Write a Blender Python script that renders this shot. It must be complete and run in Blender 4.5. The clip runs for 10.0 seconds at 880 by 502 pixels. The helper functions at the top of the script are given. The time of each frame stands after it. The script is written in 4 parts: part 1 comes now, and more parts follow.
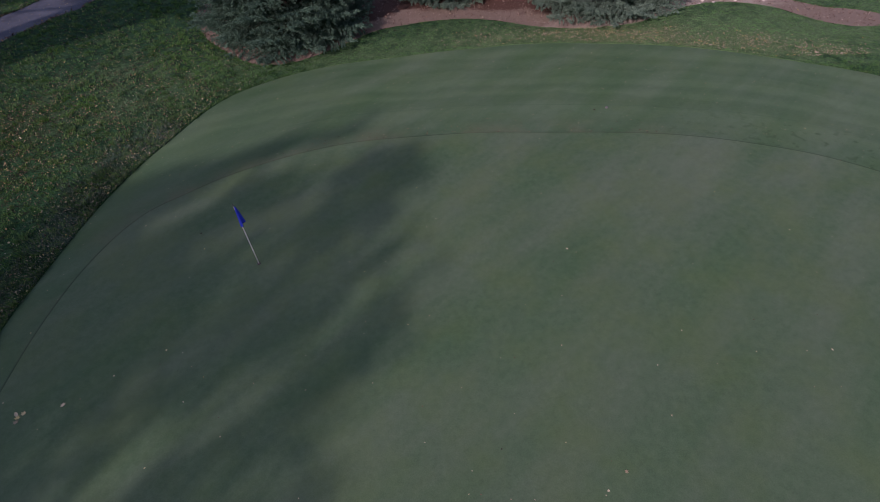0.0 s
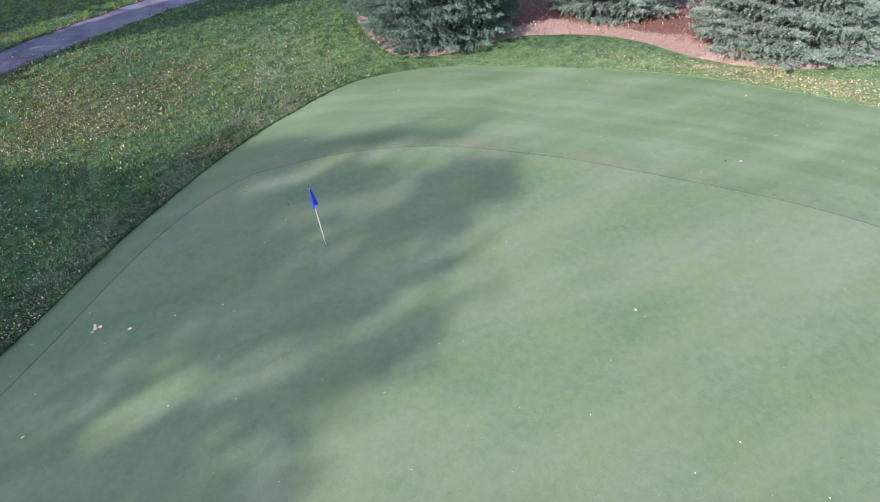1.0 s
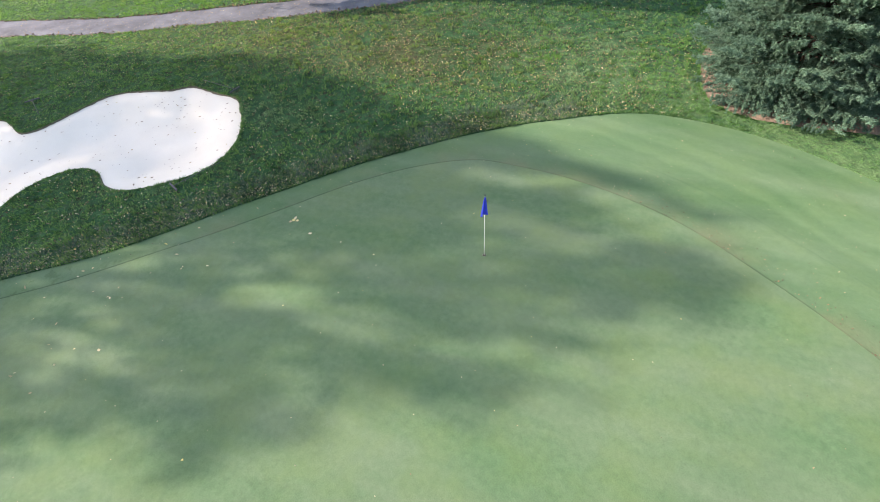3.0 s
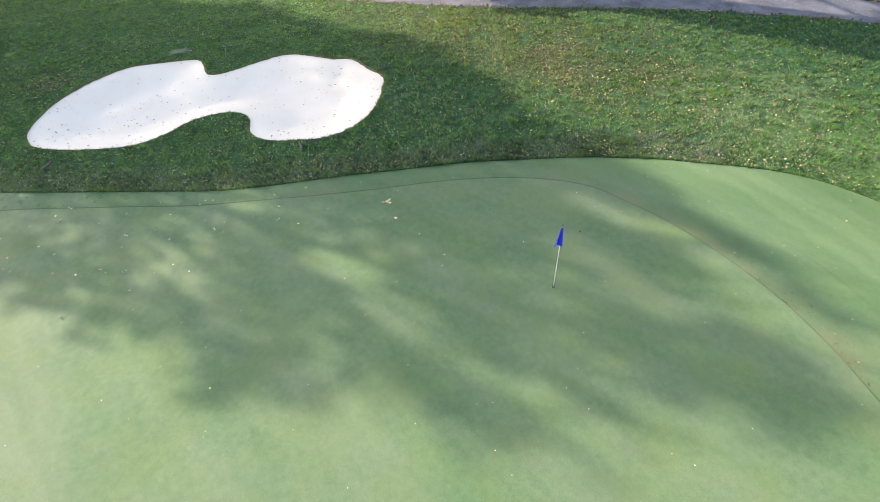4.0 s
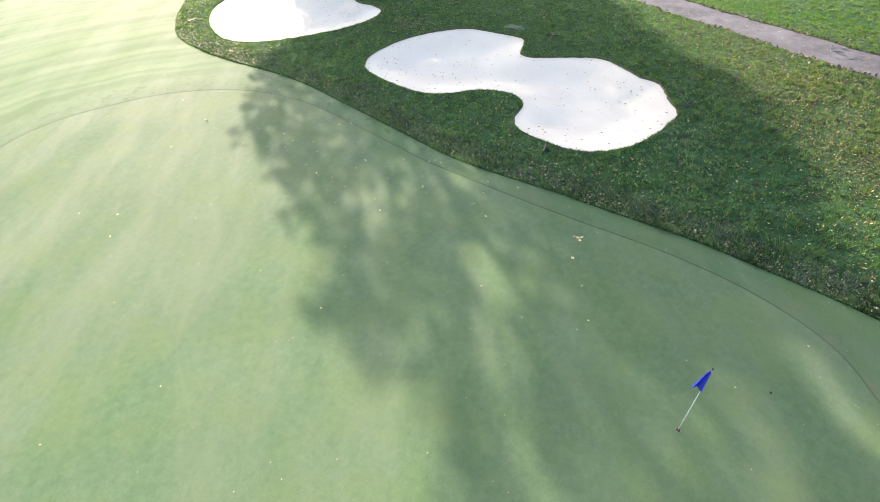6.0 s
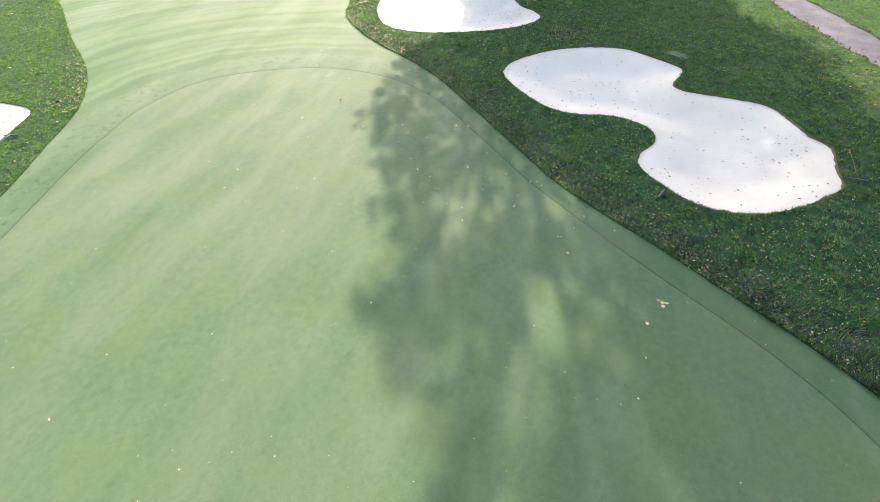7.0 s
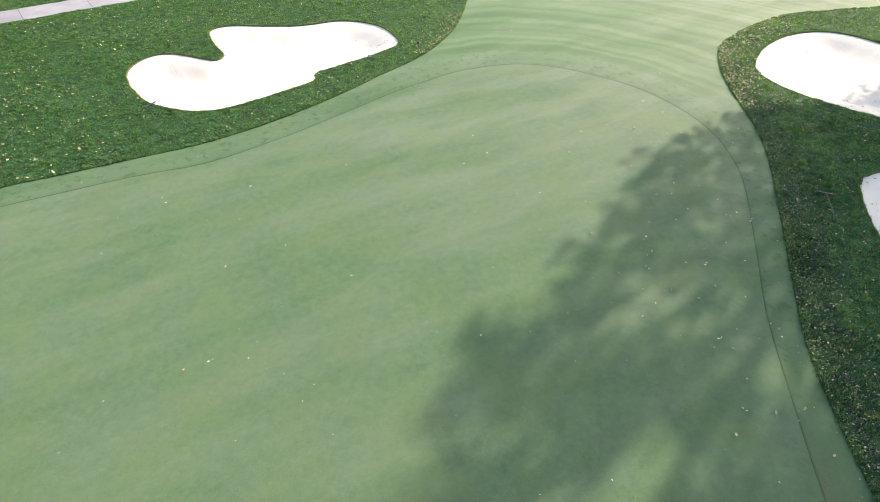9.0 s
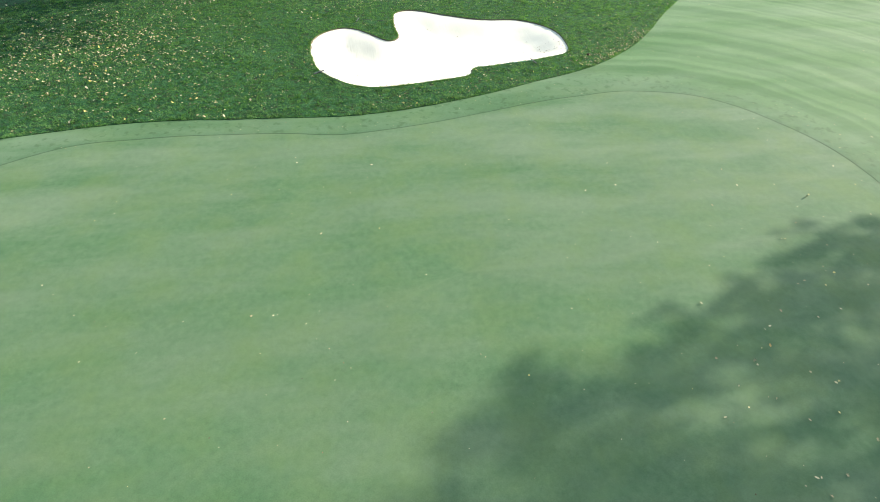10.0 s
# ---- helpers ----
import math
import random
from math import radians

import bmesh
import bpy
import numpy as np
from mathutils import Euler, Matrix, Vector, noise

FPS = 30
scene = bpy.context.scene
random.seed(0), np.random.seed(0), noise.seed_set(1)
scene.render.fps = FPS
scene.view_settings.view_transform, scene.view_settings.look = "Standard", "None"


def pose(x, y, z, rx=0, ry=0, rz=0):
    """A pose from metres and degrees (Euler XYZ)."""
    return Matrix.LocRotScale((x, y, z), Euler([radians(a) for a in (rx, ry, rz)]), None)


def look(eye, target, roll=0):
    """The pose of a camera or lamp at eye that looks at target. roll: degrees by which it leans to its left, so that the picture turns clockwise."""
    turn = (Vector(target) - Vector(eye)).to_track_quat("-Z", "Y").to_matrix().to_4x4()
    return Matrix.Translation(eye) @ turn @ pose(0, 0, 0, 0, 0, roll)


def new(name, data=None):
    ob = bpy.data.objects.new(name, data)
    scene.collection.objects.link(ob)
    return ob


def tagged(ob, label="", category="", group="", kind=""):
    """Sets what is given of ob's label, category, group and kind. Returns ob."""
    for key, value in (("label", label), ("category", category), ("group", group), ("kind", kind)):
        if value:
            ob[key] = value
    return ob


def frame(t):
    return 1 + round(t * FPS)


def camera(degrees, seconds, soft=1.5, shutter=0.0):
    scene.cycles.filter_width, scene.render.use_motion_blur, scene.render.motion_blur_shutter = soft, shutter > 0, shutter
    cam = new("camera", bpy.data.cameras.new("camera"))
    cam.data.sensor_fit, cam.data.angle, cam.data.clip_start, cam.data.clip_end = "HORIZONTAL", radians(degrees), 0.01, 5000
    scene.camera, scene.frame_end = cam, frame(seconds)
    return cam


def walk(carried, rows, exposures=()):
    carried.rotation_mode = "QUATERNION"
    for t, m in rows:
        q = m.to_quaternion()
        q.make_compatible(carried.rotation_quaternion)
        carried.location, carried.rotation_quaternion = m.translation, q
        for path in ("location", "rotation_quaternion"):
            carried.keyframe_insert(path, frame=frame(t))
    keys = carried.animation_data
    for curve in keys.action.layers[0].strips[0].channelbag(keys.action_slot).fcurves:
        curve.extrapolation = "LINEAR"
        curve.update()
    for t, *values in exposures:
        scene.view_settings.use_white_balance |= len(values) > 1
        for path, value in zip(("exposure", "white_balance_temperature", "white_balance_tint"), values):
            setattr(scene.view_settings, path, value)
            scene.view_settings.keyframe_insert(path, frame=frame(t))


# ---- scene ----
from mathutils.geometry import delaunay_2d_cdt

cam = camera(81.9, 10.0, soft=0.75)
PATH = [
    (0, (0.271, 0.764, 10.12), (0.18, 2.149, 8.681), -3.8),
    (0.5, (1.086, 1.207, 10.098), (0.76, 2.566, 8.667), -3.9),
    (1, (1.811, 1.772, 10.078), (1.248, 3.063, 8.658), -4.2),
    (1.5, (2.442, 2.483, 10.056), (1.628, 3.646, 8.647), -4.2),
    (2, (2.894, 3.259, 10.064), (1.871, 4.253, 8.663), -4.1),
    (2.5, (3.286, 4.164, 10.099), (2.09, 4.952, 8.704), -4.0),
    (2.7, (3.41, 4.525, 10.12), (2.156, 5.222, 8.727), -4.0),
    (3.8, (3.596, 6.671, 10.015), (2.15, 6.8, 8.639), -3.8),
    (4, (3.504, 7.089, 9.981), (2.049, 7.107, 8.609), -3.6),
    (4.5, (3.131, 8.033, 9.843), (1.691, 7.759, 8.482), -3.6),
    (5, (2.649, 8.777, 9.768), (1.278, 8.239, 8.416), -3.2),
    (5.5, (2.137, 9.391, 9.804), (0.876, 8.619, 8.457), -2.8),
    (6.8, (0.334, 10.3, 9.859), (-0.508, 9.076, 8.52), -0.7),
    (7, (-0.111, 10.391, 9.878), (-0.859, 9.106, 8.54), -0.6),
    (7.5, (-1.107, 10.416, 9.912), (-1.61, 9.02, 8.571), -0.1),
    (8, (-2.15, 10.293, 9.923), (-2.374, 8.829, 8.579), 0.2),
    (8.5, (-3.054, 9.974, 9.951), (-2.994, 8.499, 8.602), 0.7),
    (9, (-3.866, 9.522, 9.961), (-3.518, 8.094, 8.605), 1.1),
    (9.5, (-4.546, 8.978, 9.956), (-3.934, 7.649, 8.593), 1.5),
    (10, (-5.173, 8.237, 9.99), (-4.317, 7.06, 8.618), 1.3),
]
EXPOSURES = [(0.0, -0.28, 6100, 46), (0.2, 0.77, 6100, 46), (0.4, 1.4, 6100, 46), (0.6, 1.66, 6100, 46), (1.5, 1.76, 6350, 35), (2.5, 1.8, 6750, 23), (4.0, 1.97, 7200, 21),
             (5.5, 1.98, 7200, 20), (7.0, 1.85, 7100, 20), (8.0, 1.61, 7050, 20), (9.0, 1.46, 6950, 17), (9.5, 1.43, 6800, 7), (10.0, 1.42, 6700, 1)]
walk(cam, [(t, look(eye, target, roll)) for t, eye, target, roll in PATH], EXPOSURES)

# ---- light ----
SUN_ELEV = radians(27)
SUN_H = Vector((-0.485, -0.875)).normalized()          # horizontal way towards the sun
E_U, E_V = Vector((0.875, -0.485)), Vector((0.485, 0.875))   # across and along the shadows
world = bpy.data.worlds.new("sky")
scene.world = world
world.use_nodes = True
wn = world.node_tree.nodes
sky = wn.new("ShaderNodeTexSky")
sky.sky_type = "NISHITA"
sky.sun_disc = False
sky.sun_elevation = SUN_ELEV
sky.sun_rotation = math.atan2(SUN_H.x, SUN_H.y)
sky.air_density, sky.dust_density, sky.ozone_density = 1.0, 2.0, 1.0
haze = wn.new("ShaderNodeHueSaturation")
haze.inputs["Saturation"].default_value = 0.95
world.node_tree.links.new(sky.outputs[0], haze.inputs["Color"])
world.node_tree.links.new(haze.outputs[0], wn["Background"].inputs[0])
wn["Background"].inputs[1].default_value = 0.15
sun_data = bpy.data.lights.new("sun", "SUN")
sun_data.energy, sun_data.angle, sun_data.color = 3.6, radians(0.53), (1.0, 0.86, 0.77)
sun = new("sun", sun_data)
to_sun = Vector((SUN_H.x * math.cos(SUN_ELEV), SUN_H.y * math.cos(SUN_ELEV), math.sin(SUN_ELEV)))
sun.matrix_world = look(to_sun * 200, (0, 0, 0))

rng = np.random.default_rng(7)


# ---- materials ----
def material(name, rough=0.8, metal=0.0, spec=0.3):
    m = bpy.data.materials.new(name)
    m.use_nodes = True
    b = m.node_tree.nodes["Principled BSDF"]
    b.inputs["Roughness"].default_value, b.inputs["Metallic"].default_value = rough, metal
    b.inputs["Specular IOR Level"].default_value = spec
    return m, m.node_tree.nodes, m.node_tree.links, b


def coords(nodes):
    return nodes.new("ShaderNodeNewGeometry").outputs["Position"]


def noise_tex(nodes, links, vec, scale, detail=4.0, rough=0.55, distortion=0.0):
    n = nodes.new("ShaderNodeTexNoise")
    n.inputs["Scale"].default_value, n.inputs["Detail"].default_value = scale, detail
    n.inputs["Roughness"].default_value, n.inputs["Distortion"].default_value = rough, distortion
    links.new(vec, n.inputs["Vector"])
    return n.outputs["Fac"]


def ramp(nodes, links, fac, stops):
    r = nodes.new("ShaderNodeValToRGB")
    el = r.color_ramp.elements
    while len(el) < len(stops):
        el.new(0.5)
    for e, (p, c) in zip(el, stops):
        e.position, e.color = p, (*c, 1) if len(c) == 3 else (c[0],) * 3 + (1,)
    links.new(fac, r.inputs[0])
    return r.outputs[0]


def mix(nodes, links, fac, a, b, mode="MIX"):
    n = nodes.new("ShaderNodeMix")
    n.data_type, n.blend_type = "RGBA", mode
    for sock, v in ((n.inputs[0], fac), (n.inputs[6], a), (n.inputs[7], b)):
        if isinstance(v, (int, float)):
            sock.default_value = v
        elif isinstance(v, tuple):
            sock.default_value = (*v, 1)
        else:
            links.new(v, sock)
    return n.outputs[2]


def bump(nodes, links, bsdf, height, strength, dist):
    n = nodes.new("ShaderNodeBump")
    n.inputs["Strength"].default_value, n.inputs["Distance"].default_value = strength, dist
    links.new(height, n.inputs["Height"])
    links.new(n.outputs[0], bsdf.inputs["Normal"])


def squash(nodes, links, vec, scale, turn=0.0):
    """Turns the plane about z, then stretches it along its new axes."""
    t = nodes.new("ShaderNodeMapping")
    t.inputs["Rotation"].default_value = (0, 0, turn)
    links.new(vec, t.inputs["Vector"])
    n = nodes.new("ShaderNodeMapping")
    n.inputs["Scale"].default_value = scale
    links.new(t.outputs[0], n.inputs["Vector"])
    return n.outputs[0]


def dry_zone(N, L, p, lo, hi, start=21.0, full=30.0):
    """How worn and dry the rough is: most in the north-west, hardly elsewhere."""
    q = N.new("ShaderNodeSeparateXYZ")
    L.new(p, q.inputs[0])
    w = N.new("ShaderNodeMath")
    w.operation = "MULTIPLY_ADD"
    L.new(q.outputs["X"], w.inputs[0])
    w.inputs[1].default_value = -0.8
    L.new(q.outputs["Y"], w.inputs[2])
    n = N.new("ShaderNodeMapRange")
    L.new(w.outputs[0], n.inputs["Value"])
    for k, val in (("From Min", start), ("From Max", full), ("To Min", lo), ("To Max", hi)):
        n.inputs[k].default_value = val
    return n.outputs[0]


def times(N, L, a, b):
    m = N.new("ShaderNodeMath")
    m.operation = "MULTIPLY"
    L.new(a, m.inputs[0])
    L.new(b, m.inputs[1])
    return m.outputs[0]


def turf(name, dark, light, pale, stripes=0.0, spots=0.0, pale_amount=0.6, stripe_cols=None, dewy=0.14, mottle=0.35):
    """Closely mown turf: fine grain, blotches and broad paler patches; stripes follow the rim attribute."""
    m, N, L, b = material(name, 0.8, 0.0, 0.12)
    b.inputs["Sheen Weight"].default_value, b.inputs["Sheen Roughness"].default_value = 0.12, 0.5
    b.inputs["Sheen Tint"].default_value = (0.95, 0.95, 0.92, 1)
    p = coords(N)
    broad = noise_tex(N, L, squash(N, L, p, (0.50, 0.12, 0.2), 0.80), 1.0, 5.0, 0.62)
    mid = noise_tex(N, L, squash(N, L, p, (1.0, 0.30, 1.0), 0.80), 1.4, 4.0, 0.65)
    blot = noise_tex(N, L, p, 5.0, 3.0, 0.6)
    fine = noise_tex(N, L, p, 38.0, 5.0, 0.75)
    c = mix(N, L, ramp(N, L, blot, [(0.30, (0.15,)), (0.70, (0.95,))]), dark, light)
    f = ramp(N, L, broad, [(0.36, (0,)), (0.62, (pale_amount,))])
    c = mix(N, L, f, c, pale)
    L.new(ramp(N, L, broad, [(0.36, (0.02,)), (0.62, (dewy,))]), b.inputs["Sheen Weight"])
    c = mix(N, L, ramp(N, L, mid, [(0.3, (mottle,)), (0.7, (0,))]), c, dark)
    warm = noise_tex(N, L, p, 0.6, 4.0, 0.6)
    c = mix(N, L, ramp(N, L, warm, [(0.44, (0,)), (0.66, (0.45,))]), c, (light[0] * 1.12, light[1], light[2] * 0.72))
    if stripes:
        a = N.new("ShaderNodeAttribute")
        a.attribute_name = "rim"
        wob = N.new("ShaderNodeMath")
        wob.operation = "MULTIPLY_ADD"
        L.new(noise_tex(N, L, p, 0.35, 2.0), wob.inputs[0])
        wob.inputs[1].default_value = 1.1
        L.new(a.outputs["Fac"], wob.inputs[2])
        cx = N.new("ShaderNodeCombineXYZ")
        L.new(wob.outputs[0], cx.inputs[0])
        st = noise_tex(N, L, cx.outputs[0], 0.85, 2.0, 0.5)
        lo, hi = stripe_cols
        sc = mix(N, L, ramp(N, L, st, [(0.43, (0,)), (0.57, (1,))]), lo, hi)
        yy = N.new("ShaderNodeSeparateXYZ")
        L.new(p, yy.inputs[0])
        south = N.new("ShaderNodeMapRange")
        L.new(yy.outputs["Y"], south.inputs["Value"])
        for k, val in (("From Min", -13.0), ("From Max", -17.0), ("To Min", 0.52 * stripes), ("To Max", stripes)):
            south.inputs[k].default_value = val
        far = south.outputs[0]
        wide = N.new("ShaderNodeMapRange")
        L.new(a.outputs["Fac"], wide.inputs["Value"])
        for k, val in (("From Min", 0.8), ("From Max", 2.4), ("To Min", 0.5), ("To Max", 1.0)):
            wide.inputs[k].default_value = val
        c = mix(N, L, times(N, L, far, wide.outputs[0]), c, sc)
        ringed = N.new("ShaderNodeMath")
        ringed.operation = "MULTIPLY"
        L.new(a.outputs["Fac"], ringed.inputs[0])
        ringed.inputs[1].default_value = 0.25
        ln = ramp(N, L, ringed.outputs[0], [(0.450, (0,)), (0.460, (0.5,)), (0.470, (0,))])
        c = mix(N, L, ln, c, dark)
        c = mix(N, L, ramp(N, L, a.outputs["Fac"], [(0.0, (0.75,)), (0.055, (0.0,))]), c, (dark[0] * 0.5, dark[1] * 0.5, dark[2] * 0.5))
        dry = N.new("ShaderNodeMapRange")
        L.new(a.outputs["Fac"], dry.inputs["Value"])
        for k, val in (("From Min", 0.9), ("From Max", 0.05), ("To Min", 0.0), ("To Max", 0.7)):
            dry.inputs[k].default_value = val
        worn = N.new("ShaderNodeMath")
        worn.operation = "MULTIPLY"
        L.new(dry.outputs[0], worn.inputs[0])
        L.new(ramp(N, L, noise_tex(N, L, p, 0.5, 3.0), [(0.42, (0,)), (0.60, (1,))]), worn.inputs[1])
        c = mix(N, L, times(N, L, worn.outputs[0], dry_zone(N, L, p, 0.0, 0.7, 8.0, 13.0)), c, (0.118, 0.134, 0.074))
    if spots:
        s = noise_tex(N, L, p, 3.0, 4.0, 0.65)
        collar = N.new("ShaderNodeMapRange")
        L.new(a.outputs["Fac"], collar.inputs["Value"])
        for k, val in (("From Min", 1.3), ("From Max", 2.2), ("To Min", 1.0), ("To Max", 0.3)):
            collar.inputs[k].default_value = val
        dots = times(N, L, ramp(N, L, s, [(0.56, (0,)), (0.63, (spots,))]), collar.outputs[0])
        dots = times(N, L, dots, dry_zone(N, L, p, 1.0, 0.15, 6.0, 12.0))
        c = mix(N, L, dots, c, (dark[0] * 0.75, dark[1] * 0.8, dark[2] * 0.6))
    g = ramp(N, L, fine, [(0.3, (0.84,)), (0.7, (1.13,))])
    patch = noise_tex(N, L, p, 11.0, 3.0, 0.6)
    c = mix(N, L, 1.0, c, ramp(N, L, patch, [(0.3, (0.95,)), (0.7, (1.04,))]), "MULTIPLY")
    c = mix(N, L, 1.0, c, g, "MULTIPLY")
    L.new(c, b.inputs["Base Color"])
    bump(N, L, b, fine, 0.22, 0.01)
    return m


M_GREEN = turf("putting_turf", (0.051, 0.112, 0.050), (0.079, 0.145, 0.070), (0.124, 0.165, 0.104), pale_amount=0.46, dewy=0.12, mottle=0.26)
M_SOD = turf("sod_turf", (0.030, 0.074, 0.040), (0.046, 0.096, 0.052), (0.064, 0.110, 0.068), pale_amount=0.5, dewy=0.1)
M_FRINGE = turf("fringe_turf", (0.047, 0.104, 0.049), (0.066, 0.130, 0.064), (0.100, 0.156, 0.094), stripes=0.75, spots=0.65, dewy=0.11, mottle=0.6,
                stripe_cols=((0.046, 0.118, 0.036), (0.083, 0.168, 0.062)))


# patches of the rough: centre, turn of the long axis, half length, half width
BARE = [(-17.8, 13.8, 1.2, 7.0, 3.4), (-20.5, 8.5, 1.2, 5.0, 2.2)]
DEWY = [(-14.1, 21.3, 1.75, 6.0, 2.2), (-12.6, 18.3, 1.6, 3.2, 1.7), (-16.2, 6.8, 0.8, 6.0, 3.0)]
LUSH = [(-11.7, 22.4, 2.25, 9.0, 3.6), (-14.6, 18.2, 1.2, 5.5, 2.6), (-29.5, 8.0, 1.25, 44.0, 8.5)]
BROWN = (-20.6, 10.6, 0.80, 30.0, 8.5)        # where the rough is worn and littered most
SHORT = (9.5, 23.0, 0.12, 60.0, 11.0)             # shorter, paler grass before the mulch
DUST = (10.5, 26.0, 0.25, 17.0, 3.6)          # pale, trodden mulch


def spot(N, L, p, x, y, turn, long, wide):
    """1 in the middle of an oval patch with a ragged rim, 0 outside it."""
    off = N.new("ShaderNodeVectorMath")
    L.new(p, off.inputs[0])
    off.inputs[1].default_value = (-x, -y, 0)
    q = squash(N, L, off.outputs[0], (1 / long, 1 / wide, 0), -turn)
    d = N.new("ShaderNodeVectorMath")
    d.operation = "LENGTH"
    L.new(q, d.inputs[0])
    rag = N.new("ShaderNodeMath")
    rag.operation = "MULTIPLY_ADD"
    L.new(noise_tex(N, L, p, 1.4, 5.0, 0.7), rag.inputs[0])
    rag.inputs[1].default_value = 1.0
    L.new(d.outputs["Value"], rag.inputs[2])
    return ramp(N, L, rag.outputs[0], [(0.62, (1,)), (0.98, (0,))])


def rough_ground():
    m, N, L, b = material("rough_soil_and_thatch", 0.9, 0.0, 0.1)
    p = coords(N)
    big = noise_tex(N, L, p, 0.35, 4.0, 0.6)
    mid = noise_tex(N, L, p, 2.2, 5.0, 0.65)
    lump = noise_tex(N, L, p, 4.5, 4.0, 0.65)
    fine = noise_tex(N, L, p, 22.0, 4.0, 0.7)
    c = ramp(N, L, mid, [(0.3, (0.014, 0.052, 0.020)), (0.55, (0.030, 0.100, 0.036)), (0.75, (0.062, 0.136, 0.056))])
    dry = times(N, L, ramp(N, L, big, [(0.40, (0,)), (0.72, (0.8,))]), spot(N, L, p, *BROWN))
    c = mix(N, L, dry, c, (0.078, 0.092, 0.036))
    # soil colour in the bump's hollows also paints in shade between lumps
    c = mix(N, L, ramp(N, L, lump, [(0.34, (0.8,)), (0.48, (0,))]), c, (0.030, 0.026, 0.015))
    for x, y, turn, long, wide in BARE:
        c = mix(N, L, times(N, L, spot(N, L, p, x, y, turn, long, wide), ramp(N, L, mid, [(0.40, (0,)), (0.60, (0.25,))])), c, (0.082, 0.072, 0.042))
    c = mix(N, L, spot(N, L, p, *SHORT), c, (0.110, 0.200, 0.080))
    c = mix(N, L, 1.0, c, ramp(N, L, fine, [(0.28, (0.3,)), (0.72, (1.5,))]), "MULTIPLY")
    L.new(c, b.inputs["Base Color"])
    bump(N, L, b, mix(N, L, 0.3, lump, fine), 1.0, 0.16)
    return m


def through_leaf(m, N, L, b, colour, share, gain):
    """Lets part of the light through thin leaves."""
    t = N.new("ShaderNodeBsdfTranslucent")
    L.new(mix(N, L, 1.0, colour, gain, "MULTIPLY"), t.inputs["Color"])
    x = N.new("ShaderNodeMixShader")
    x.inputs[0].default_value = share
    L.new(b.outputs[0], x.inputs[1])
    L.new(t.outputs[0], x.inputs[2])
    L.new(x.outputs[0], N["Material Output"].inputs["Surface"])


def grass_blades():
    m, N, L, b = material("rough_grass_blades", 0.5, 0.0, 0.2)
    g = N.new("ShaderNodeNewGeometry")
    p = g.outputs["Position"]
    big = noise_tex(N, L, p, 0.22, 4.0, 0.6)
    dew = noise_tex(N, L, squash(N, L, p, (0.5, 0.9, 1.0), 0.6), 0.45, 4.0, 0.6)
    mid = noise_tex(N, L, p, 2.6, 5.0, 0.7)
    c = ramp(N, L, g.outputs["Random Per Island"], [(0.0, (0.015, 0.060, 0.019)), (0.45, (0.056, 0.160, 0.050)), (0.8, (0.108, 0.236, 0.082)), (1.0, (0.190, 0.270, 0.110))])
    c = mix(N, L, ramp(N, L, mid, [(0.45, (0,)), (0.66, (0.7,))]), c, (0.114, 0.250, 0.078))
    # dark clumps put into the blade colour for shade between tufts
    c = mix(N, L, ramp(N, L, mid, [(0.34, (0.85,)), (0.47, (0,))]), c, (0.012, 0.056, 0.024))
    c = mix(N, L, times(N, L, ramp(N, L, big, [(0.32, (0.05,)), (0.60, (0.55,))]), spot(N, L, p, *BROWN)), c, (0.138, 0.198, 0.050))
    c = mix(N, L, ramp(N, L, dew, [(0.58, (0,)), (0.72, (0.55,))]), c, (0.140, 0.240, 0.135))
    for x, y, turn, long, wide in DEWY:
        c = mix(N, L, spot(N, L, p, x, y, turn, long, wide), c, (0.145, 0.245, 0.150))
    for x, y, turn, long, wide in LUSH:
        c = mix(N, L, spot(N, L, p, x, y, turn, long, wide), c, (0.082, 0.200, 0.045))
    c = mix(N, L, times(N, L, spot(N, L, p, *SHORT), ramp(N, L, mid, [(0.3, (0.75,)), (0.6, (0.95,))])), c, (0.128, 0.280, 0.112))
    L.new(c, b.inputs["Base Color"])
    through_leaf(m, N, L, b, c, 0.54, (1.45, 1.42, 0.75))
    return m


def sand():
    m, N, L, b = material("white_bunker_sand", 0.95, 0.0, 0.1)
    p = coords(N)
    big = noise_tex(N, L, p, 0.5, 4.0, 0.6)
    rip = noise_tex(N, L, squash(N, L, p, (0.6, 5.0, 1.0), 0.7), 1.2, 4.0, 0.6, 0.8)
    fine = noise_tex(N, L, p, 45.0, 3.0, 0.7)
    c = ramp(N, L, big, [(0.3, (0.645, 0.622, 0.515)), (0.7, (0.705, 0.685, 0.575))])
    c = mix(N, L, ramp(N, L, fine, [(0.3, (0.25,)), (0.55, (0,))]), c, (0.52, 0.495, 0.42))
    L.new(c, b.inputs["Base Color"])
    h = mix(N, L, 0.3, rip, fine)
    bump(N, L, b, h, 0.3, 0.035)
    return m


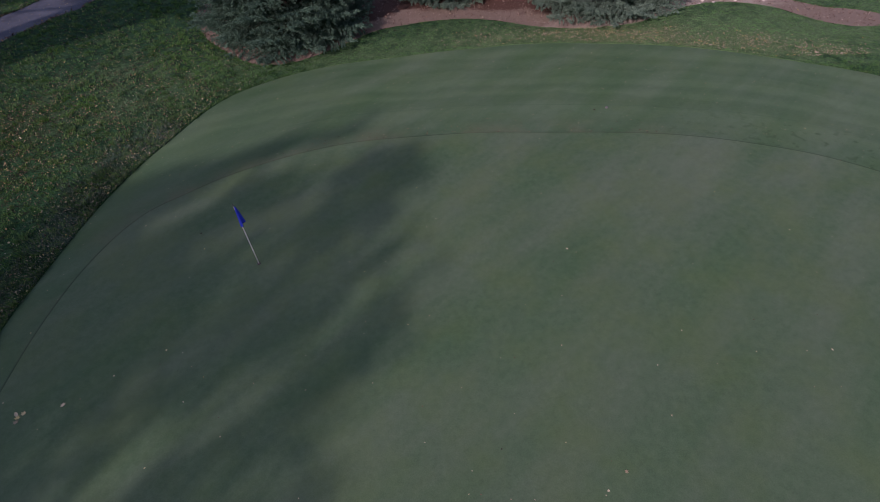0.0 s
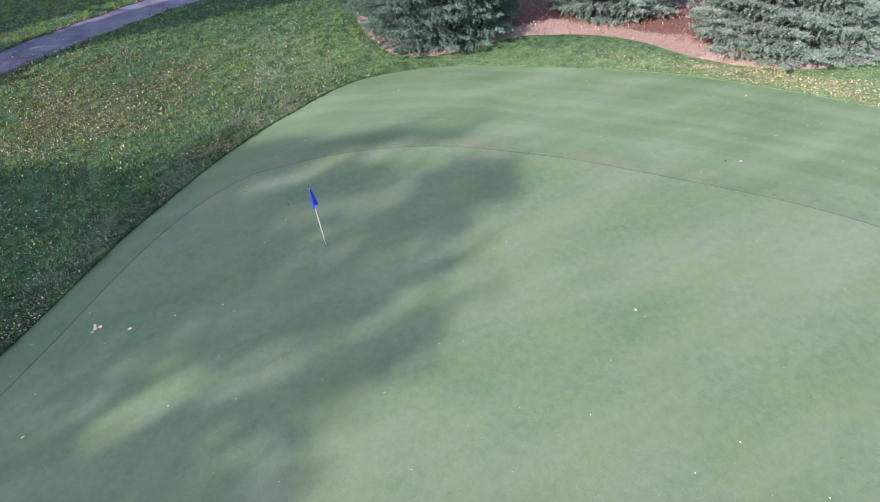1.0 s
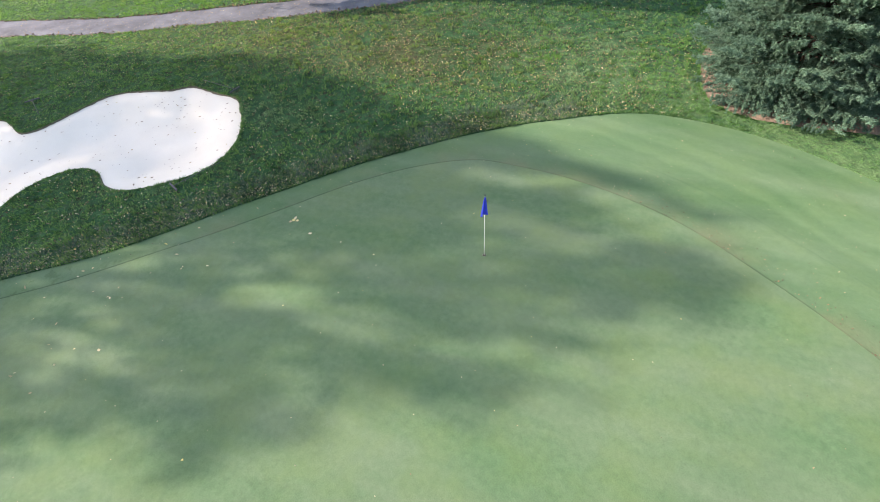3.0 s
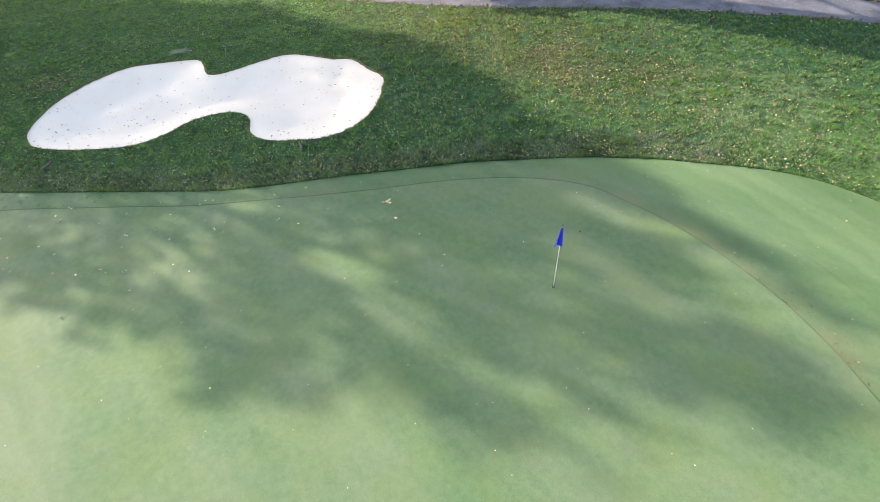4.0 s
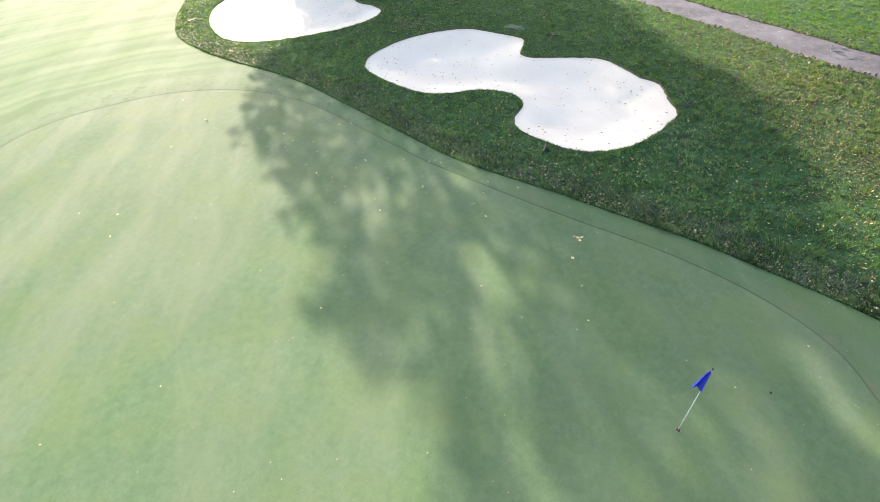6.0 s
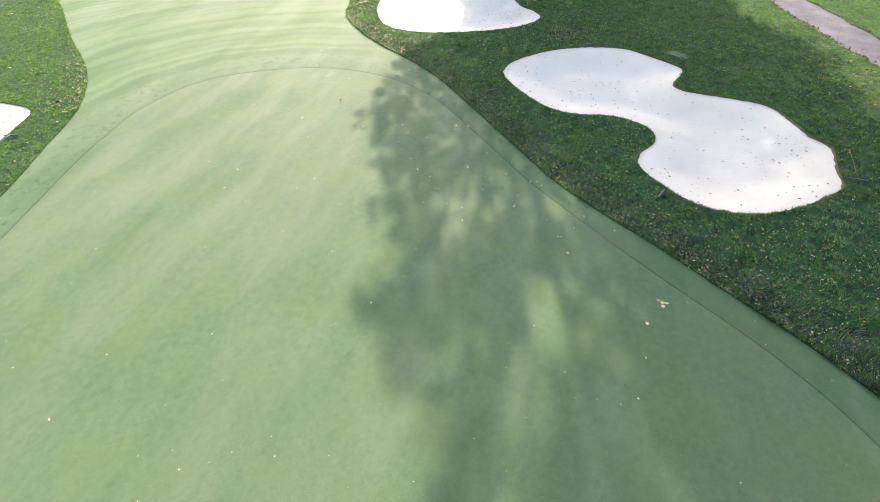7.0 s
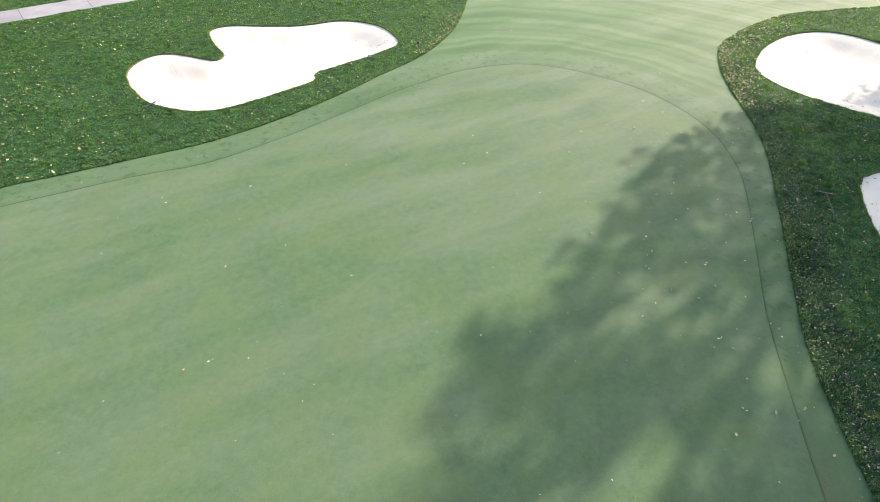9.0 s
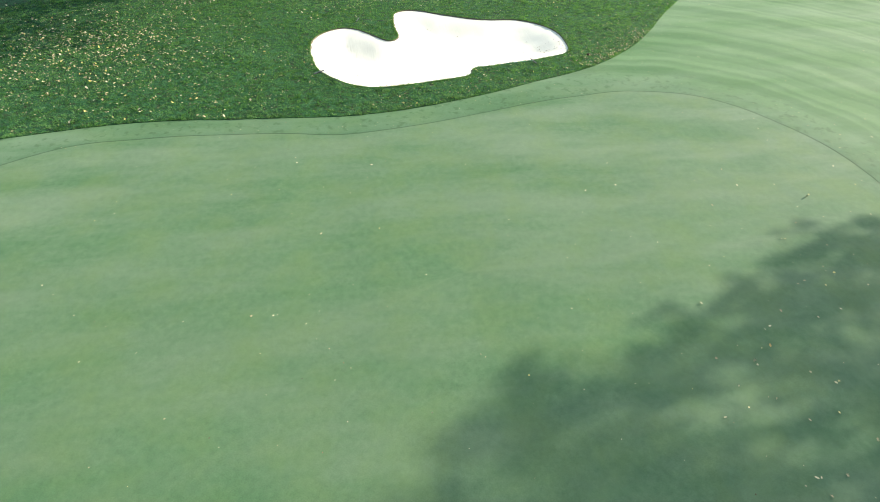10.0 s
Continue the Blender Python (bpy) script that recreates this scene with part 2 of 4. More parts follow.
def mulch():
    m, N, L, b = material("red_brown_bark_mulch", 0.9, 0.0, 0.1)
    p = coords(N)
    v = N.new("ShaderNodeTexVoronoi")
    v.inputs["Scale"].default_value = 16.0
    L.new(squash(N, L, p, (1.0, 1.8, 1.0), 0.4), v.inputs["Vector"])
    big = noise_tex(N, L, p, 0.9, 4.0, 0.6)
    fine = noise_tex(N, L, p, 24.0, 5.0, 0.75)
    c = ramp(N, L, fine, [(0.25, (0.040, 0.022, 0.015)), (0.5, (0.108, 0.062, 0.044)), (0.8, (0.205, 0.138, 0.100))])
    # paler rim, darker middle: drier bark, plus sun and spruce shade in the colour
    a = N.new("ShaderNodeAttribute")
    a.attribute_name = "rim"
    dry = N.new("ShaderNodeMath")
    dry.operation = "MULTIPLY_ADD"
    L.new(big, dry.inputs[0])
    dry.inputs[1].default_value = -2.6
    L.new(a.outputs["Fac"], dry.inputs[2])
    tone = mix(N, L, fine, (0.195, 0.152, 0.106), (0.35, 0.300, 0.225))
    c = mix(N, L, ramp(N, L, dry.outputs[0], [(0.0, (0.75,)), (0.5, (0.0,))]), c, tone)
    c = mix(N, L, times(N, L, spot(N, L, p, *DUST), ramp(N, L, fine, [(0.3, (0.35,)), (0.6, (0.9,))])), c, (0.45, 0.405, 0.315))
    L.new(c, b.inputs["Base Color"])
    bump(N, L, b, v.outputs["Distance"], 0.7, 0.03)
    return m


def asphalt():
    m, N, L, b = material("worn_grey_asphalt", 0.85, 0.0, 0.25)
    p = coords(N)
    big = noise_tex(N, L, p, 0.8, 5.0, 0.65)
    fine = noise_tex(N, L, p, 70.0, 3.0, 0.7)
    c = ramp(N, L, big, [(0.3, (0.046, 0.054, 0.064)), (0.7, (0.122, 0.140, 0.160))])
    c = mix(N, L, 1.0, c, ramp(N, L, fine, [(0.3, (0.7,)), (0.7, (1.25,))]), "MULTIPLY")
    L.new(c, b.inputs["Base Color"])
    bump(N, L, b, fine, 0.4, 0.01)
    return m


def concrete():
    m, N, L, b = material("pale_path_concrete", 0.85, 0.0, 0.25)
    p = coords(N)
    o = N.new("ShaderNodeObjectInfo")
    big = noise_tex(N, L, p, 0.9, 5.0, 0.6)
    fine = noise_tex(N, L, p, 60.0, 3.0, 0.7)
    c = ramp(N, L, big, [(0.3, (0.215, 0.225, 0.240)), (0.7, (0.300, 0.315, 0.330))])
    c = mix(N, L, 1.0, c, ramp(N, L, o.outputs["Random"], [(0.0, (0.88,)), (1.0, (1.06,))]), "MULTIPLY")
    c = mix(N, L, 1.0, c, ramp(N, L, fine, [(0.3, (0.85,)), (0.7, (1.1,))]), "MULTIPLY")
    L.new(c, b.inputs["Base Color"])
    bump(N, L, b, fine, 0.3, 0.005)
    return m


def island_ramp(name, stops, rough=0.7, spec=0.3, grain=0.0, rand="island", thin=0.0):
    """A material whose colour differs from leaf to leaf, or from thing to thing."""
    m, N, L, b = material(name, rough, 0.0, spec)
    if rand == "island":
        f = N.new("ShaderNodeNewGeometry").outputs["Random Per Island"]
    else:
        f = N.new("ShaderNodeObjectInfo").outputs["Random"]
    c = ramp(N, L, f, stops)
    if grain:
        n = noise_tex(N, L, coords(N), grain, 3.0)
        c = mix(N, L, 1.0, c, ramp(N, L, n, [(0.25, (0.6,)), (0.75, (1.3,))]), "MULTIPLY")
    L.new(c, b.inputs["Base Color"])
    if thin:
        through_leaf(m, N, L, b, c, thin, (1.0, 1.0, 0.9))
    return m


def plain(name, colour, rough=0.5, metal=0.0, spec=0.4, grain=25.0, vary=0.25):
    m, N, L, b = material(name, rough, metal, spec)
    n = noise_tex(N, L, N.new("ShaderNodeTexCoord").outputs["Object"], grain, 4.0)
    lo = tuple(c * (1 - vary) for c in colour)
    hi = tuple(min(1, c * (1 + vary)) for c in colour)
    L.new(mix(N, L, n, lo, hi), b.inputs["Base Color"])
    return m


def bark(name, lo, hi):
    m, N, L, b = material(name, 0.9, 0.0, 0.15)
    p = coords(N)
    n = noise_tex(N, L, squash(N, L, p, (9.0, 9.0, 1.4)), 1.0, 5.0, 0.65)
    L.new(ramp(N, L, n, [(0.3, lo), (0.7, hi)]), b.inputs["Base Color"])
    bump(N, L, b, n, 0.9, 0.06)
    return m


M_ROUGH, M_BLADE, M_SAND, M_MULCH, M_ASPHALT, M_CONCRETE = rough_ground(), grass_blades(), sand(), mulch(), asphalt(), concrete()
LEAF_STOPS = [(0.0, (0.17, 0.115, 0.07)), (0.3, (0.33, 0.245, 0.155)), (0.55, (0.46, 0.37, 0.25)), (0.8, (0.57, 0.48, 0.35)), (0.93, (0.56, 0.42, 0.09)), (1.0, (0.36, 0.19, 0.09))]
M_LEAF = island_ramp("fallen_leaf", LEAF_STOPS, 0.6)
M_LEAF_PALE = island_ramp("pale_fallen_leaf", [(0.0, (0.22, 0.18, 0.10)), (0.4, (0.33, 0.29, 0.15)), (0.8, (0.47, 0.43, 0.28)), (0.96, (0.52, 0.44, 0.12)), (1.0, (0.32, 0.20, 0.07))], 0.6)
M_LITTER = island_ramp("brown_leaf_bits", [(0.0, (0.050, 0.036, 0.020)), (0.5, (0.120, 0.096, 0.048)), (0.85, (0.21, 0.165, 0.070)), (1.0, (0.36, 0.29, 0.11))], 0.7)
M_LEAF_ONE = island_ramp("fallen_leaf_single", [(0.0, (0.32, 0.26, 0.15)), (0.35, (0.46, 0.40, 0.24)), (0.8, (0.62, 0.55, 0.34)), (1.0, (0.56, 0.46, 0.12))], 0.6, rand="object")
M_SAND_LEAF = island_ramp("dry_leaf_on_sand", [(0.0, (0.060, 0.040, 0.022)), (0.5, (0.165, 0.115, 0.060)), (0.85, (0.30, 0.23, 0.13)), (1.0, (0.48, 0.40, 0.15))], 0.7)
M_DARK_LEAF = island_ramp("dark_leaf_litter", [(0.0, (0.03, 0.022, 0.015)), (0.6, (0.10, 0.065, 0.035)), (1.0, (0.26, 0.17, 0.09))], 0.7)
M_SPRUCE = island_ramp("blue_spruce_needles", [(0.0, (0.158, 0.262, 0.192)), (0.5, (0.205, 0.322, 0.238)), (1.0, (0.262, 0.382, 0.288))], 0.8, 0.03, 4.0, thin=0.4)
M_SPRUCE_GREEN = island_ramp("green_spruce_needles", [(0.0, (0.096, 0.190, 0.132)), (0.5, (0.136, 0.252, 0.176)), (1.0, (0.192, 0.318, 0.226))], 0.8, 0.03, 4.0, thin=0.4)
M_CANOPY = island_ramp("canopy_leaves", [(0.0, (0.035, 0.075, 0.018)), (0.6, (0.075, 0.115, 0.030)), (1.0, (0.16, 0.13, 0.035))], 0.6)
M_BARK = bark("grey_tree_bark", (0.030, 0.027, 0.026), (0.100, 0.092, 0.088))
M_SPRUCE_BARK = bark("spruce_bark", (0.030, 0.024, 0.019), (0.085, 0.066, 0.052))
M_POLE = plain("white_fibreglass", (0.66, 0.66, 0.63), 0.4, vary=0.06)
M_FLAG = plain("blue_nylon_flag", (0.014, 0.038, 0.42), 0.6, grain=9.0, vary=0.25)
M_BLACK = plain("black_plastic", (0.03, 0.03, 0.035), 0.45)
M_CUP = plain("white_cup_liner", (0.40, 0.41, 0.39), 0.5, vary=0.1)
M_SOIL = plain("dark_soil", (0.035, 0.025, 0.016), 0.95, vary=0.4)
M_RAKE = plain("slate_plastic", (0.050, 0.058, 0.068), 0.5)
M_HANDLE = plain("grey_handle", (0.085, 0.095, 0.094), 0.6, spec=0.15)
M_HANDLE_GREEN = plain("green_handle", (0.030, 0.16, 0.10), 0.45)
M_STONE = plain("pale_stone", (0.14, 0.145, 0.13), 0.85, grain=40.0)
M_LIP = plain("crumbling_soil", (0.105, 0.095, 0.062), 0.95, grain=9.0, vary=0.55)
M_PALE_STONE = plain("chalky_stone", (0.46, 0.43, 0.38), 0.9, grain=18.0)
M_ROPE = plain("yellow_rope", (0.50, 0.46, 0.14), 0.7)
M_CHIP_PALE = island_ramp("pale_bark_chip", [(0.0, (0.20, 0.15, 0.115)), (1.0, (0.44, 0.37, 0.30))], 0.85)
M_CHIP = island_ramp("bark_chip", [(0.0, (0.07, 0.042, 0.032)), (0.6, (0.20, 0.142, 0.100)), (1.0, (0.38, 0.315, 0.235))], 0.85)


# ---- the plan ----
def spline(points, step, closed=True):
    """Points at even steps along a smooth line through the given ones."""
    p = np.array(points, float)
    n = len(p)
    out = []
    for i in range(n if closed else n - 1):
        if closed:
            a, b, c, d = p[i - 1], p[i], p[(i + 1) % n], p[(i + 2) % n]
        else:
            a, b, c, d = p[max(i - 1, 0)], p[i], p[i + 1], p[min(i + 2, n - 1)]
        k = max(2, int(np.linalg.norm(c - b) / step))
        t = (np.arange(k) / k)[:, None]
        out.append(0.5 * (2 * b + (c - a) * t + (2 * a - 5 * b + 4 * c - d) * t ** 2 + (3 * b - a - 3 * c + d) * t ** 3))
    if not closed:
        out.append(p[-1:])
    return np.concatenate(out)


def inside(poly, pts):
    x, y = pts[:, 0], pts[:, 1]
    res = np.zeros(len(pts), bool)
    x0, y0 = poly[:, 0], poly[:, 1]
    x1, y1 = np.roll(x0, -1), np.roll(y0, -1)
    for a, b, c, d in zip(x0, y0, x1, y1):
        if b != d:
            cross = (b > y) != (d > y)
            res ^= cross & (x < (c - a) * (y - b) / (d - b) + a)
    return res


def vnoise(p, scale, seed):
    """Smooth random values of 0 to 1 over the plane."""
    tab = np.random.default_rng(seed).uniform(0, 1, (256, 256))
    q = p * scale + 1000.0
    i = np.floor(q).astype(int)
    f = q - i
    f = f * f * (3 - 2 * f)
    x0, y0, x1, y1 = i[:, 0] % 256, i[:, 1] % 256, (i[:, 0] + 1) % 256, (i[:, 1] + 1) % 256
    return (tab[x0, y0] * (1 - f[:, 0]) + tab[x1, y0] * f[:, 0]) * (1 - f[:, 1]) + (tab[x0, y1] * (1 - f[:, 0]) + tab[x1, y1] * f[:, 0]) * f[:, 1]


def dist_to(poly, pts):
    out = np.empty(len(pts))
    for i in range(0, len(pts), 2000):
        out[i:i + 2000] = np.sqrt(((pts[i:i + 2000, None, :] - poly[None]) ** 2).sum(2).min(1))
    return out


GREEN = spline([(-10, 0), (-10.05, 2.7), (-10.2, 5), (-10.4, 8.2), (-10.2, 10.3), (-9.5, 12.1), (-8.4, 13.2), (-7, 14.25), (-5.5, 15.1), (-3.8, 15.7),
                (-2, 16.02), (0.5, 16.2), (3, 16.15), (5.5, 16), (8, 15.65), (10, 15.1), (12, 14.2), (13.9, 12.6), (15.2, 10.2), (15.6, 7.6), (15.3, 5.4),
                (14.6, 3.3), (13.1, 1.5), (11.2, -0.35), (9.3, -1.95), (7.9, -3), (6.9, -4.1), (5.8, -5.7), (4.6, -7.8), (3.4, -9.8), (2.2, -11.6),
                (0.7, -13.4), (-1.2, -14.65), (-3.2, -15), (-5.1, -14.6), (-7.1, -13.7), (-8.8, -12.2), (-9.9, -10.4), (-10.4, -8.3), (-10.45, -6.3),
                (-10.25, -3.7), (-10.05, -1.5)], 0.14)
FRINGE = spline([(-10.75, 0), (-10.85, 2.2), (-11.1, 4.2), (-11.2, 6.2), (-11.35, 8.3), (-11.3, 10), (-11.1, 12), (-10.6, 14.4), (-10, 16), (-9.3, 17.9),
                 (-8.5, 19.3), (-7, 20.7), (-4.8, 21.8), (-2.2, 22.4), (0.5, 22.85), (3, 23.15), (5.4, 23.1), (8, 22.75), (10.8, 22), (13.5, 20.9),
                 (16.2, 19.3), (18, 17.4), (19.2, 14.5), (19.4, 11), (18.7, 7.8), (17.3, 5), (15.8, 2.8), (14.4, 1), (12.1, -1.1), (10.2, -2.75),
                 (8.3, -4.6), (6.7, -6.8), (5.2, -9.6), (4, -12.3), (2.9, -15), (2.45, -18.2), (2.5, -21), (2.9, -25), (3.2, -32), (4, -46)]
                + [(-30, -46), (-26, -34), (-22, -29), (-18.4, -27.3), (-15.7, -26), (-13, -22.8), (-11.5, -20), (-11.1, -17.2), (-11.2, -14.8), (-11.55, -12)]
                + [(-11.65, -9.6), (-11.5, -7.4), (-11.2, -4.5), (-10.9, -2)], 0.14)
BUNKER_A = spline([(-14.5, -8.3), (-15.6, -9.05), (-17.2, -9.15), (-18.7, -8.75), (-20.1, -7.9), (-21, -6.8), (-21.3, -5.2), (-21.35, -4.0), (-21.15, -3.55), (-20.6, -3.2), (-19.75, -2.85),
                   (-19.6, -2.3), (-20.1, -1.3), (-20.9, 0.05), (-21.0, 1.0), (-20.5, 2.2), (-20.15, 2.9), (-20.05, 3.75), (-19.85, 4.0), (-18.95, 4.65), (-18.25, 5.25), (-17.9, 5.4), (-17.3, 5.38), (-16.1, 5.2), (-14.9, 4.75),
                   (-14, 3.9), (-13.65, 3), (-13.6, 2), (-13.85, 0.75), (-14.5, 0.15), (-15.5, -0.05), (-16, -0.6), (-16, -1.5), (-15.55, -2.4), (-14.5, -3.35),
                   (-14, -4.3), (-13.95, -5.5), (-14.1, -7)], 0.12)
BUNKER_B = spline([(-12.75, -17.2), (-13.1, -19), (-14, -21), (-15.4, -22.7), (-17.2, -23.6), (-18.9, -22.8), (-20.25, -20.8), (-20.4, -19.4), (-20.35, -18.2), (-20.6, -17.2),
                   (-21.2, -16.5), (-21.05, -15.8), (-20.85, -15.1), (-20.95, -13.9), (-20.5, -12.9), (-19.6, -12.5), (-18.2, -12.6), (-16.5, -13.3), (-14.8, -14.4), (-13.5, -15.6)], 0.12)
BUNKER_C = spline([(15.3, -8.5), (15.75, -9.6), (15.6, -10.7), (14.9, -11.2), (13.7, -11.2), (12.5, -11.15), (12.4, -11.8), (13.4, -12.7), (14.3, -13.6),
                   (14.85, -14.5), (14.4, -15.4), (12.3, -16.05), (10.4, -16.75), (8.9, -17.9), (7.4, -18.1), (6, -17.5), (4.7, -15.8), (5.1, -14.5), (5.8, -13.2),
                   (6.7, -11.9), (7.2, -11.2), (6.95, -10.35), (7.7, -9), (8.7, -7.6), (9.6, -6.7), (10.8, -6.3), (12.5, -6.45), (14.1, -7.4)], 0.12)
MULCH = spline([(-13.5, 28), (-12, 25), (-10.2, 22.9), (-8.7, 21.75), (-7.4, 21.75), (-6.2, 22.5), (-5, 23.8), (-3.6, 25.2), (-1.7, 25.95), (-0.2, 26.15),
                (1.2, 26.05), (2.5, 25.6), (3.7, 25.05), (5.3, 24.65), (6.6, 24.6), (8.4, 24.9), (10, 25.8), (11.9, 26.8), (13.5, 26.9), (15.1, 26.2),
                (15.9, 25.2), (17.2, 23.9), (18.9, 23.7), (19.5, 25), (17.5, 26), (16, 27.3), (14, 29), (12, 31), (8, 33.5), (3, 35), (-2, 34.5), (-6.8, 33.5),
                (-10.5, 32), (-13, 30.5)], 0.16)


def ribbon(centre, width, step):
    c = spline(centre, step, closed=False)
    d = np.gradient(c, axis=0)
    n = np.stack([-d[:, 1], d[:, 0]], 1) / np.linalg.norm(d, axis=1)[:, None]
    w = width / 2 + 0.05 * np.sin(np.arange(len(c)) * 0.7)[:, None] + rng.normal(0, 0.02, (len(c), 1))
    return np.concatenate([c + n * w, (c - n * w)[::-1]])


ASPHALT = ribbon([(-44, -30), (-40, -18), (-36.6, -10.6), (-33, -4.2), (-30, 0.8), (-28.2, 5), (-26.2, 9), (-24.9, 12.2), (-24, 15.2), (-23.3, 18), (-22.4, 21), (-21.2, 25), (-19.6, 30), (-17, 38)], 2.35, 0.25)
CONCRETE_LINE = [(36, -1), (32, -6), (29, -10.4), (27, -12.9), (24, -16.9), (22, -19.6), (19.8, -22.6), (17.5, -27), (15.5, -33)]
CONCRETE = ribbon(CONCRETE_LINE, 2.4, 0.25)
BUNKERS = [BUNKER_A, BUNKER_B, BUNKER_C]


def height(x, y):
    """The lie of the land: nearly level, rising to the west and on a mound by the spruces."""
    w = 1 / (1 + np.exp((x + 18) / 2.0))
    n = 0.35 + 0.65 / (1 + np.exp(-(y - 8) / 4.0))
    return 0.05 + 1.25 * w * n + 0.35 * np.exp(-((x + 12) ** 2 + (y - 18.5) ** 2) / 30)


def small(x, y):
    return 0.02 * np.sin(x * 0.9 + 1.3 * np.sin(y * 0.5)) * np.sin(y * 0.8 + x * 0.3)


# ---- helpers for things ----
def raw(name, verts, faces, mat, parent=None, label="", smooth=True):
    me = bpy.data.meshes.new(name)
    me.from_pydata([tuple(v) for v in verts], [], [tuple(f) for f in faces])
    if smooth:
        me.polygons.foreach_set("use_smooth", [True] * len(me.polygons))
    me.materials.append(mat)
    me.update()
    ob = new(name, me)
    if parent is not None:
        ob.parent = parent
    return tagged(ob, label)


def raw_np(name, verts, faces, mat, parent=None, label="", smooth=False):
    """As raw(), for large arrays of triangles or quads."""
    me = bpy.data.meshes.new(name)
    k = faces.shape[1]
    me.vertices.add(len(verts))
    me.vertices.foreach_set("co", np.ascontiguousarray(verts, np.float32).ravel())
    me.loops.add(faces.size)
    me.loops.foreach_set("vertex_index", np.ascontiguousarray(faces, np.int32).ravel())
    me.polygons.add(len(faces))
    me.polygons.foreach_set("loop_start", np.arange(0, faces.size, k, dtype=np.int32))
    if smooth:
        me.polygons.foreach_set("use_smooth", np.ones(len(faces), bool))
    me.update(calc_edges=True)
    me.materials.append(mat)
    ob = new(name, me)
    if parent is not None:
        ob.parent = parent
    return tagged(ob, label)


def part(name, bm, mat, parent, label="", smooth=False):
    me = bpy.data.meshes.new(name)
    bm.to_mesh(me)
    bm.free()
    if smooth:
        me.polygons.foreach_set("use_smooth", [True] * len(me.polygons))
    me.materials.append(mat)
    ob = new(name, me)
    ob.parent = parent
    return tagged(ob, label)


def thing(name, m, label, category, group="", kind=""):
    ob = new(name)
    ob.empty_display_size = 0.2
    ob.matrix_basis = m
    return tagged(ob, label, category, group, kind)


def tube(bm, points, radii, sides=8):
    """A round tapered tube through the points."""
    rings = []
    pts = [Vector(p) for p in points]
    for i, p in enumerate(pts):
        d = (pts[min(i + 1, len(pts) - 1)] - pts[max(i - 1, 0)]).normalized()
        a = d.orthogonal().normalized() if abs(d.z) > 0.95 else d.cross(Vector((0, 0, 1))).normalized()
        if abs(d.z) > 0.95:
            a = (Vector((1, 0, 0)) - d * d.x).normalized()
        b = d.cross(a)
        rings.append([bm.verts.new(p + (a * math.cos(k * 2 * math.pi / sides) + b * math.sin(k * 2 * math.pi / sides)) * radii[i]) for k in range(sides)])
    for r, s in zip(rings, rings[1:]):
        for k in range(sides):
            bm.faces.new((r[k], r[(k + 1) % sides], s[(k + 1) % sides], s[k]))
    bm.faces.new(rings[0][::-1])
    bm.faces.new(rings[-1])
    return bm


def box(bm, size, at=(0, 0, 0), bevel=0.0):
    r = bmesh.ops.create_cube(bm, size=1.0, matrix=Matrix.Translation(at) @ Matrix.Diagonal((*size, 1)))
    if bevel:
        edges = list({e for v in r["verts"] for e in v.link_edges})
        bmesh.ops.bevel(bm, geom=edges, offset=bevel, segments=2, affect="EDGES")
    return bm


# ---- the ground, cut along the plan's outlines ----
def build_ground():
    pts, edges = [], []

    def loop(poly):
        s = len(pts)
        pts.extend(map(tuple, poly))
        n = len(poly)
        edges.extend((s + i, s + (i + 1) % n) for i in range(n))

    outlines = [GREEN, FRINGE, *BUNKERS, MULCH, ASPHALT, CONCRETE]
    for o in outlines:
        loop(o)
    border = np.concatenate(outlines)
    gx, gy = np.meshgrid(np.arange(-46, 42, 0.55), np.arange(-54, 46, 0.55))
    g = np.stack([gx.ravel(), gy.ravel()], 1) + rng.uniform(-0.12, 0.12, (gx.size, 2))
    sx, sy = np.meshgrid(np.arange(-22, 17, 0.24), np.arange(-25, 6.5, 0.24))
    sgrid = np.stack([sx.ravel(), sy.ravel()], 1) + rng.uniform(-0.05, 0.05, (sx.size, 2))
    keep = np.zeros(len(sgrid), bool)
    for bk in BUNKERS:
        keep |= inside(bk, sgrid)
    sgrid = sgrid[keep]
    gin = np.zeros(len(g), bool)
    for bk in BUNKERS:
        gin |= inside(bk, g)
    g = np.concatenate([g[~gin], sgrid])
    g = g[dist_to(border, g) > 0.11]
    pts.extend(map(tuple, g))
    for r, k in ((75, 40), (140, 40), (320, 36), (900, 36), (2500, 36)):
        pts.extend((r * math.cos(a) - 3, r * math.sin(a) - 3) for a in np.arange(k) * 2 * math.pi / k)
    v, _, f, *_ = delaunay_2d_cdt([Vector(p) for p in pts], edges, [], 0, 1e-5)
    v = np.array([tuple(p) for p in v])
    f = np.array([t for t in f if len(t) == 3])
    cen = v[f].mean(1)
    zone = np.zeros(len(f), int)                     # 0 rough
    zone[inside(FRINGE, cen)] = 1
    zone[inside(GREEN, cen)] = 2
    for i, bk in enumerate(BUNKERS):
        zone[inside(bk, cen)] = 3 + i
    zone[inside(MULCH, cen)] = 6
    zone[inside(ASPHALT, cen)] = 7
    zone[inside(CONCRETE, cen)] = 8
    base = height(v[:, 0], v[:, 1]) + small(v[:, 0], v[:, 1])
    return v, f, zone, base


V, F, ZONE, BASE = build_ground()


